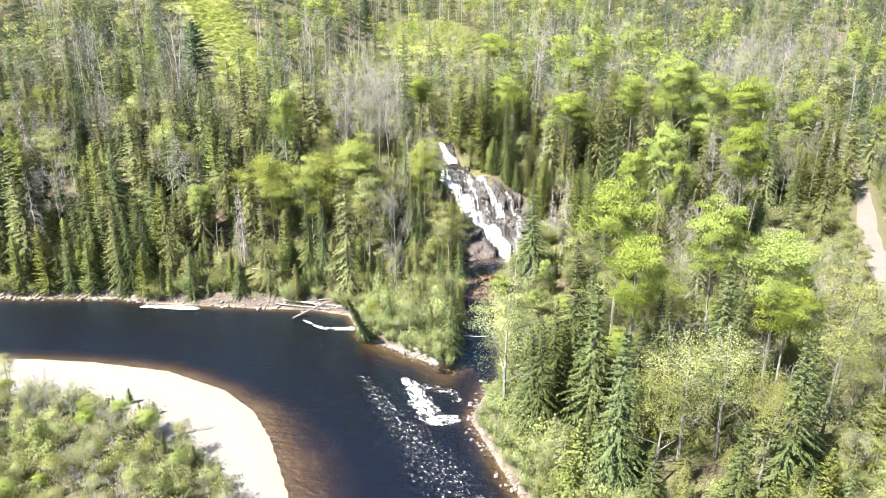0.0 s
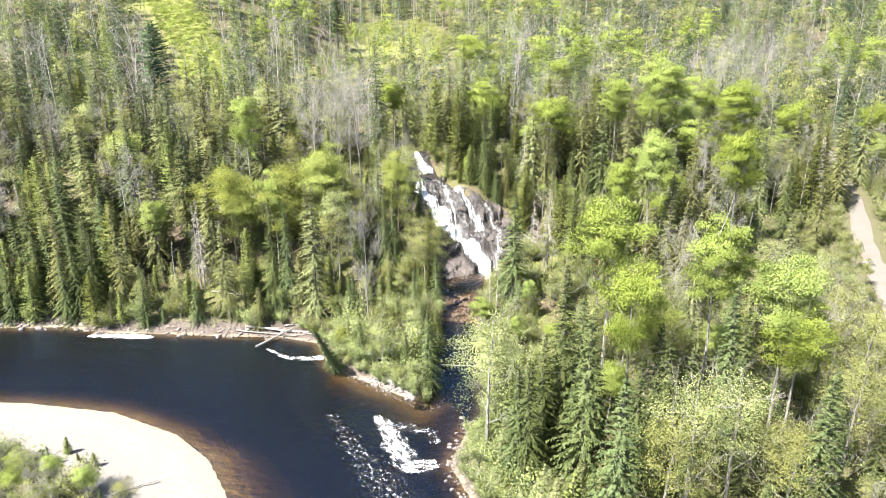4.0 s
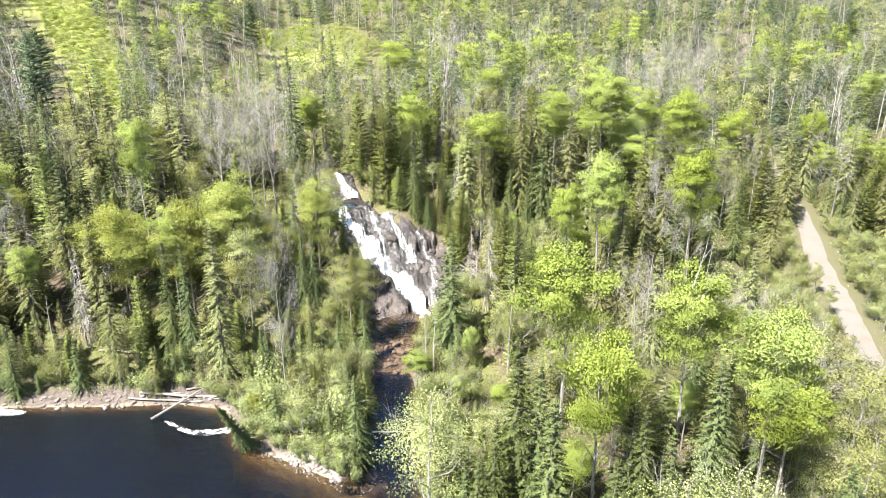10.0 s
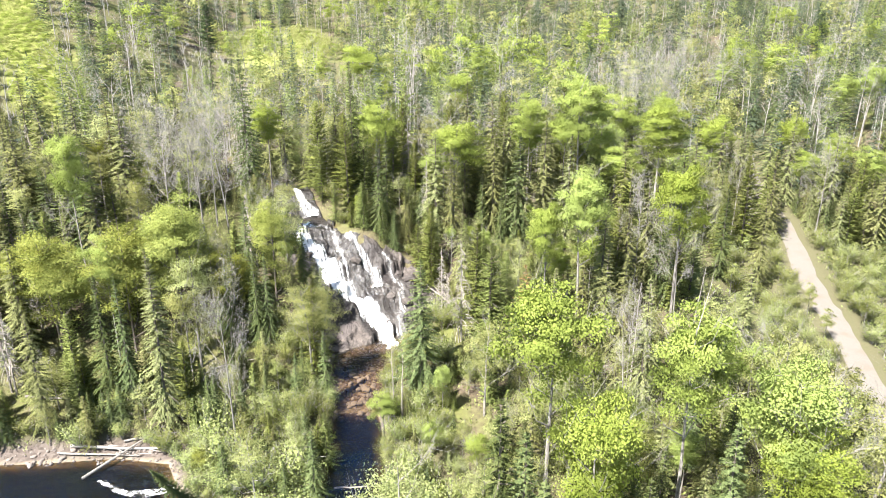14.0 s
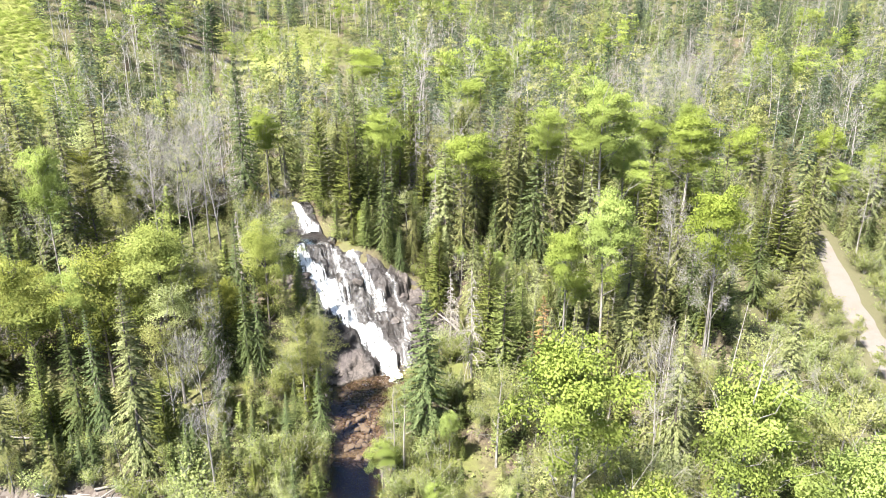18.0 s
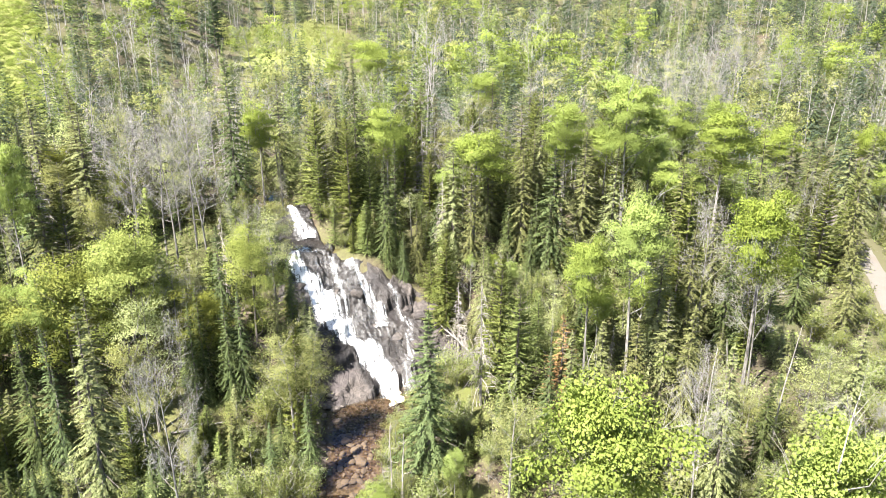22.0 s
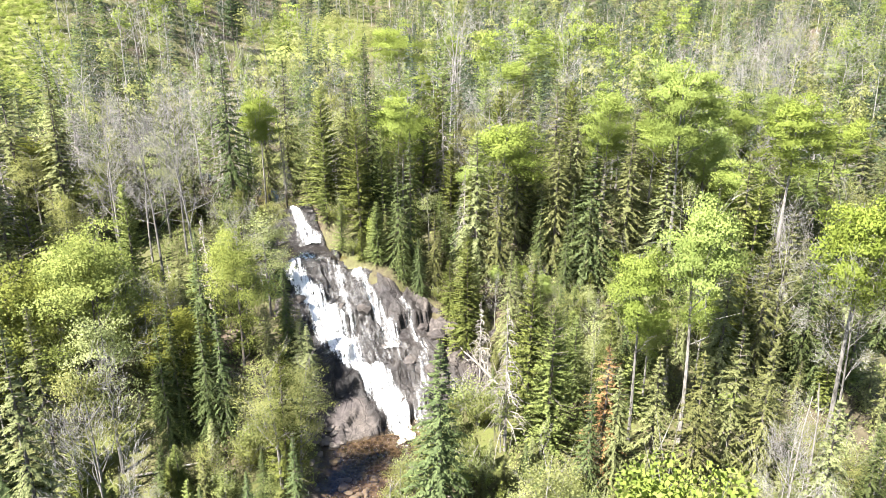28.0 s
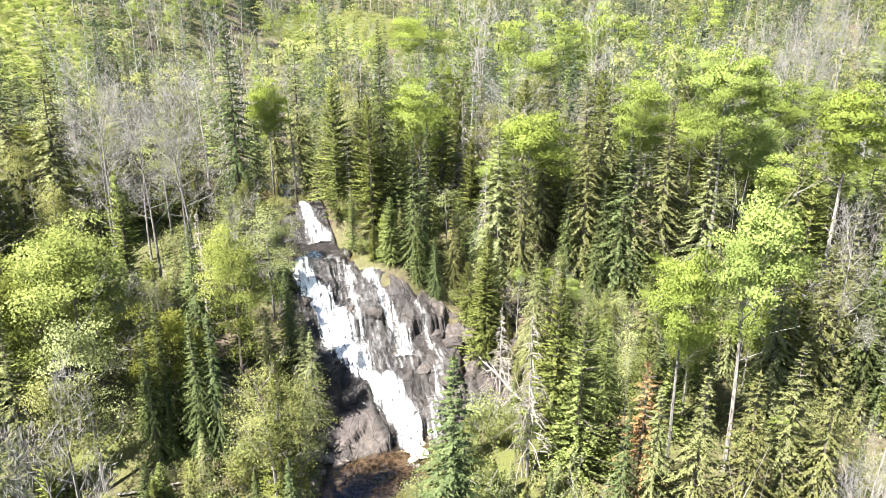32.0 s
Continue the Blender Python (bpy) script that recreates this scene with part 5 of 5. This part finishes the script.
    looks = {"spruce": ("far_spruce_woods", "dark spruce woods on the rising hill", HAZE_TINTED_SPRUCE), "fir": ("far_fir_woods", "olive-green fir woods on the hill", SPRUCE),
             "cedar": ("far_cedar_woods", "yellow-green cedars among the far woods", CEDAR), "leafy": ("far_aspen_woods", "bright aspens in young leaf on the hill", BRIGHT),
             "budding": ("far_birch_woods", "pale budding birches on the hill", BUD), "bare": ("far_bare_woods", "leafless grey trees among the far woods", TWIGS)}
    for kind, (name, label, leaf) in looks.items():
        thing(name, label, "woods", kind="stuff", data=card_mesh(name, np.concatenate(collected[kind]), leaf, None if kind == "bare" else np.concatenate(facing[kind]), 0.75))


far_woods()


# ---- undergrowth ----
def undergrowth(name, label, leaf, step, share, tall, seed, quads=7, slim=0.8, size=0.3):
    rng = np.random.default_rng(seed)
    X, Y = scatter(step, -150, 170, 62, 214, seed)
    D, _ = to_line(X, Y, RIVER + RIVER[:1])
    ok = free(X, Y, 2.0) & in_view(X, Y) & (fbm(X / 11, Y / 11, 3, seed) + 0.5 + rng.normal(0, 0.12, len(X)) < share) & ~((X < -12) & (Y < 112) & (D < 12))
    X, Y = X[ok], Y[ok]
    n = len(X) * quads
    spot = np.repeat(np.arange(len(X)), quads)
    at = np.stack([X[spot] + rng.normal(0, 0.55, n), Y[spot] + rng.normal(0, 0.55, n), np.zeros(n)], 1)
    at[:, 2] = land(at[:, 0], at[:, 1]) - 0.05 + rng.random(n) ** 1.5 * tall
    way = unit(rng.normal(0, 0.7, (n, 3)) * [1, 1, 0.3] + [0, 0, 0.6])
    side = unit(np.cross(way, rng.normal(0, 1, (n, 3))))
    ln = size * rng.uniform(0.5, 1.3, n)
    thing(name, label, "undergrowth", kind="stuff", data=card_mesh(name, kites(at, way, side, ln, ln * slim), leaf))


undergrowth("low_bushes", "low leafy bushes on the forest floor", ALDER, 1.9, 0.47, 1.25, 5, 26, 0.7, 0.32)
undergrowth("young_conifer_growth", "waist-high green conifer seedlings", CEDAR, 2.3, 0.5, 1.5, 6, 24, 0.55, 0.4)
undergrowth("brush", "leafless grey brush and dead twigs", TWIGS, 2.6, 0.5, 1.5, 8, 12, 0.025, 1.1)


# ---- foam, stones, driftwood ----
def foam(label, line, half, strength, lift=0.035, look=RAPID):
    """Broken white water or painted ripple glints on the river, drawn out along its run."""
    strip, faces = ribbon([(x, y, lift) for x, y in line], half, 0.25, 13, 0, 0, 0.9)
    n = len(strip) // 13
    u = np.tile(np.linspace(-1, 1, 13), n)
    run = np.repeat(np.arange(n) * 0.25, 13)
    ends = np.minimum(1, np.minimum(run, run.max() - run) / 1.2)
    me = mesh_of("foam", strip, faces, look, True)
    attribute(me, "thick", (1 - u * u) * strength * ends - (1 - ends) * 0.8)
    attribute(me, "flow", run)
    attribute(me, "across", u * np.interp(run, np.linspace(0, run.max(), len(half)), half))
    return thing("foam", label, "foam", "white water on the river", data=me)


foam("white rapid where the brook meets the river", [(-6.9, 101.5), (-4.6, 97.8), (-3.2, 93), (-1.4, 88.6), (3.6, 89.2)], [0.8, 1.9, 2.3, 2.2, 1.0], 0.85)
foam("white froth off the gravel point", [(-4.4, 99.0), (-1.6, 97.4), (1.6, 96.4), (2.6, 92.5)], [0.8, 1.6, 1.3, 0.8], 0.5)
# two strips of sparkle, painted white on the rippled current
foam("thin trail of foam flecks and painted ripple glints down the current", [(-13.5, 102.5), (-8.5, 92.5), (-3, 83.5), (1.5, 76), (5, 68)], [1.2, 2.2, 2.8, 3.2, 3.0], 0.4, 0.035, PAINTED_GLINTS)
foam("thin trail of foam flecks and painted ripple glints along the current", [(-11, 97), (-7.4, 89), (-3.4, 79.5), (1, 72), (5, 66)], [1.0, 1.8, 2.6, 3.2, 3.2], 0.36, 0.05, PAINTED_GLINTS)
foam("white riffle against the far bank", [(-60.5, 128.2), (-56, 128.1), (-51, 127.7), (-46.5, 126.9)], [0.5, 1.3, 1.4, 0.7], 0.95)
foam("curl of foam behind the driftwood", [(-27, 122.8), (-24.6, 120.6), (-22.2, 118.6), (-19, 118.3), (-15.8, 118.6)], [0.3, 0.6, 0.8, 1.0, 0.9], 0.8)
foam("foam gathered by the leaning spruce", [(-18.6, 119), (-16.8, 118.6), (-15.4, 117.4)], [0.8, 1.3, 0.9], 0.95)
foam("white splash at the foot of the falls", [(12.6, 147.2), (14.2, 146.6), (15.8, 146.9)], [0.5, 0.9, 0.6], 0.5, 2.42)

SRNG = np.random.default_rng(21)
STONE_SHAPES = [boulder(SRNG, 0.5, 0.6, 8, 0.1) for _ in range(6)]
for me in STONE_SHAPES:
    me.materials.append(STONE)


def lay_stone(x, y, size, sink=0.12, label="grey-pink river stone", z=None):
    ob = thing("stone", label, "stone", "stones of the banks", data=STONE_SHAPES[int(SRNG.integers(0, 6))])
    h = float(land(x, y)) if z is None else z
    ob.matrix_basis = pose(x, y, h + size * (0.3 - sink), float(SRNG.uniform(-12, 12)), float(SRNG.uniform(-12, 12)), float(SRNG.uniform(0, 360))) @ Matrix.Diagonal((size * 2, size * 2 * SRNG.uniform(0.8, 1.1), size * 2 * SRNG.uniform(0.7, 1.1), 1))


# stones in the brook and below the pool
for k in range(70):
    y = SRNG.uniform(130.5, 142.5)
    c = np.interp(y, [122, 130, 139, 145], [7, 7.5, 9, 10.5])
    lay_stone(c + SRNG.normal(0, 1.9), y, SRNG.uniform(0.25, 0.75), 0.1, "pale river stone in the brook")
for k in range(26):
    lay_stone(SRNG.uniform(3.2, 7.5), SRNG.uniform(141.5, 150), SRNG.uniform(0.25, 0.8), 0.1, "grey stone at the pool's edge")
# rubble along the far bank and the right bank
for k in range(120):
    i = SRNG.uniform(0, 1)
    x = -92 + 72 * i
    y = np.interp(x, [p[0] for p in FAR_SHORE], [p[1] for p in FAR_SHORE]) + SRNG.uniform(-0.8, 2.6)
    lay_stone(x, y, SRNG.uniform(0.2, 0.62) * (1.25 if x < -58 else 1), 0.12, "dull pinkish bank stone")
for k in range(70):
    y = SRNG.uniform(68, 100)
    x = np.interp(y, [66, 75, 83, 89, 97, 104], [12, 8.5, 6, 4, 7, 8]) + SRNG.uniform(-1.8, 1.2)
    lay_stone(x, y, SRNG.uniform(0.18, 0.5), 0.12, "brown-grey stone on the shelving bank")
for k in range(46):
    f = SRNG.uniform(0, 4)
    p = np.array(FAR_SHORE[12:17])
    x, y = np.interp(f, range(5), p[:, 0]), np.interp(f, range(5), p[:, 1])
    lay_stone(x + SRNG.normal(0, 0.5), y + SRNG.normal(0.2, 0.5), SRNG.uniform(0.2, 0.55), 0.12, "reddish stone round the point")


def pebbles(name, label, places, lo, hi, seed):
    """A spread of small stones, each a cut lump, as one whole."""
    rng = np.random.default_rng(seed)
    shape = boulder(rng, 0.39, 0.6, 6, 0.1)
    base = np.array([v.co[:] for v in shape.vertices], np.float32) * 1.25
    tri = np.array([p.vertices[:] for p in shape.polygons])
    n = len(places)
    a, size = rng.uniform(0, 6.28, n), rng.uniform(lo, hi, n) * 2
    c, s = np.cos(a) * size, np.sin(a) * size
    out = np.empty((n, len(base), 3), np.float32)
    out[..., 0] = base[None, :, 0] * c[:, None] - base[None, :, 1] * s[:, None] + places[:, 0, None]
    out[..., 1] = base[None, :, 0] * s[:, None] + base[None, :, 1] * c[:, None] + places[:, 1, None]
    out[..., 2] = base[None, :, 2] * size[:, None] + land(places[:, 0], places[:, 1])[:, None] + 0.04
    faces = (tri[None] + (np.arange(n) * len(base))[:, None, None]).reshape(-1, 3)
    thing(name, label, "stones", kind="stuff", data=mesh_of(name, out.reshape(-1, 3), faces, STONE))


prng = np.random.default_rng(5)
i = prng.uniform(0, 1, 420)
x = -95 + 76 * i
pebbles("bank_rubble", "pinkish-grey rubble along the far bank", np.stack([x, np.interp(x, [p[0] for p in FAR_SHORE], [p[1] for p in FAR_SHORE]) + prng.uniform(-0.5, 3.4, 420)], 1), 0.12, 0.32, 6)
shore = np.array(FAR_SHORE[11:17] + NEAR_SHORE[:6])
k = np.sort(prng.uniform(0, len(shore) - 1, 620))
pebbles("shore_cobbles", "reddish-grey cobbles along the water's edge", np.stack([np.interp(k, range(len(shore)), shore[:, j]) + prng.normal(0, 0.75, 620) for j in (0, 1)], 1), 0.08, 0.26, 8)
y = prng.uniform(130, 146, 260)
pebbles("brook_rubble", "pale cobbles beside the brook", np.stack([np.interp(y, [122, 130, 139, 146], [7, 8.2, 9.6, 9]) + prng.normal(0, 2.6, 260), y], 1), 0.1, 0.26, 7)


def log(label, a, b, thick, twigs=0, name="driftwood_log"):
    """A weathered trunk lying from a to b, with stubs of its branches."""
    a, b = np.array(a, float), np.array(b, float)
    k = np.linspace(0, 1, 7)[:, None]
    pts = a + (b - a) * k + SRNG.normal(0, 0.08, (7, 3)) * [1, 1, 0.4]
    top = thing(name, label, "log", data=card_mesh(name, tube(pts, np.linspace(thick, thick * 0.45, 7), 8), DEAD))
    for j in range(twigs):
        f = SRNG.uniform(0.3, 1)
        p = a + (b - a) * f
        q = p + unit(SRNG.normal(0, 1, 3) + [0, 0, 0.7]) * SRNG.uniform(0.8, 2.2) + (b - a) * 0.08
        part("branch", card_mesh("branch", tube([p, (p + q) / 2 + SRNG.normal(0, 0.1, 3), q], [thick * 0.35, thick * 0.25, 0.015], 4), DEAD), top)
    return top


log("bleached driftwood trunk stranded on the gravel", (-31.5, 129.2, 1.0), (-19.6, 126.6, 0.75), 0.26, 5)
log("grey driftwood pole jutting into the water", (-28.6, 122.6, 0.1), (-19.4, 130.4, 1.9), 0.2, 4)
log("thin bleached driftwood pole on the gravel", (-33, 128.2, 0.6), (-22, 126.2, 0.45), 0.15, 4)
log("broken driftwood trunk by the bank", (-24.5, 128.8, 1.2), (-16.8, 128.6, 1.8), 0.18, 5)
log("fallen pole lying across the brook", (3.6, 114.6, 0.55), (9.6, 113.6, 0.75), 0.12, 2, "fallen_log")
log("fallen grey trunk on the forest floor", (-14, 140.2, float(land(-14, 140.2)) + 0.4), (-4.5, 141.7, float(land(-4.5, 141.7)) + 0.4), 0.13, 3, "fallen_log")
log("fallen trunk on the wooded slope", (-40, 139, float(land(-40, 139)) + 0.3), (-30, 136.5, float(land(-30, 136.5)) + 0.5), 0.2, 4, "fallen_log")
log("fallen bleached tree among the rocks", (27, 150, float(land(27, 150)) + 0.4), (22.5, 161, float(land(22.5, 161)) + 1.2), 0.17, 8, "fallen_log")
log("slim log lying on the sand bar", (-37.5, 83.2, 1.1), (-32.5, 86, 1.0), 0.12, 2, "fallen_log")
log("broken leaning trunk over the rocks", (22.8, 147.5, float(land(22.8, 147.5)) + 0.1), (26.5, 152.5, float(land(26.5, 152.5)) + 4), 0.12, 6, "fallen_log")


def snag(x, y, h, lean, label):
    """A dead standing pole with a few broken branches."""
    z = float(land(x, y))
    pts, rad = stem(SRNG, h, 0.13, lean, 0.25)
    pts = pts + [x, y, z]
    top = thing("snag", label, "dead tree", data=card_mesh("snag", tube(pts, rad, 6), DEAD))
    for k in range(9):
        f = SRNG.uniform(0.35, 0.98)
        p = np.array([np.interp(z + f * h, pts[:, 2], pts[:, j]) for j in (0, 1)] + [z + f * h])
        q = p + unit(SRNG.normal(0, 1, 3) * [1, 1, 0.4] + [0, 0, 0.5]) * SRNG.uniform(0.5, 1.6)
        part("branch", card_mesh("branch", tube([p, q], [0.04, 0.01], 3), DEAD), top)


snag(12.4, 124.6, 11, 0.02, "bare dead pole beside the pool")
snag(13.4, 123.2, 9.5, 0.03, "thin dead pole beside the brook")
snag(11.8, 126.0, 7, 0.05, "broken dead pole above the brook")
snag(46, 122, 17, 0.05, "tall bleached dead trunk in the wood")
snag(55, 123, 18, 0.06, "tall bleached dead trunk in the wood")
snag(50, 125, 15, 0.05, "grey dead trunk among firs")
snag(-46, 137, 12, 0.03, "grey dead trunk on the bank")

leaning = copy_thing(NEAR["spruce"][1], Matrix.Identity(4))
leaning.matrix_basis = pose(-13.2, 114.4, float(land(-13.2, 114.4)) - 0.1, 14, -30, 40) @ Matrix.Diagonal((1.0, 1.0, 1.25, 1))
tagged(leaning, "dark green spruce leaning out over the river")
for x, y, h in ((-46.4, 91.8, 2.6), (-41.6, 88.8, 2.2), (-48.8, 90.2, 1.5), (-44.4, 90.2, 1.2)):
    plant("cedar", x, y, h, 1.5)
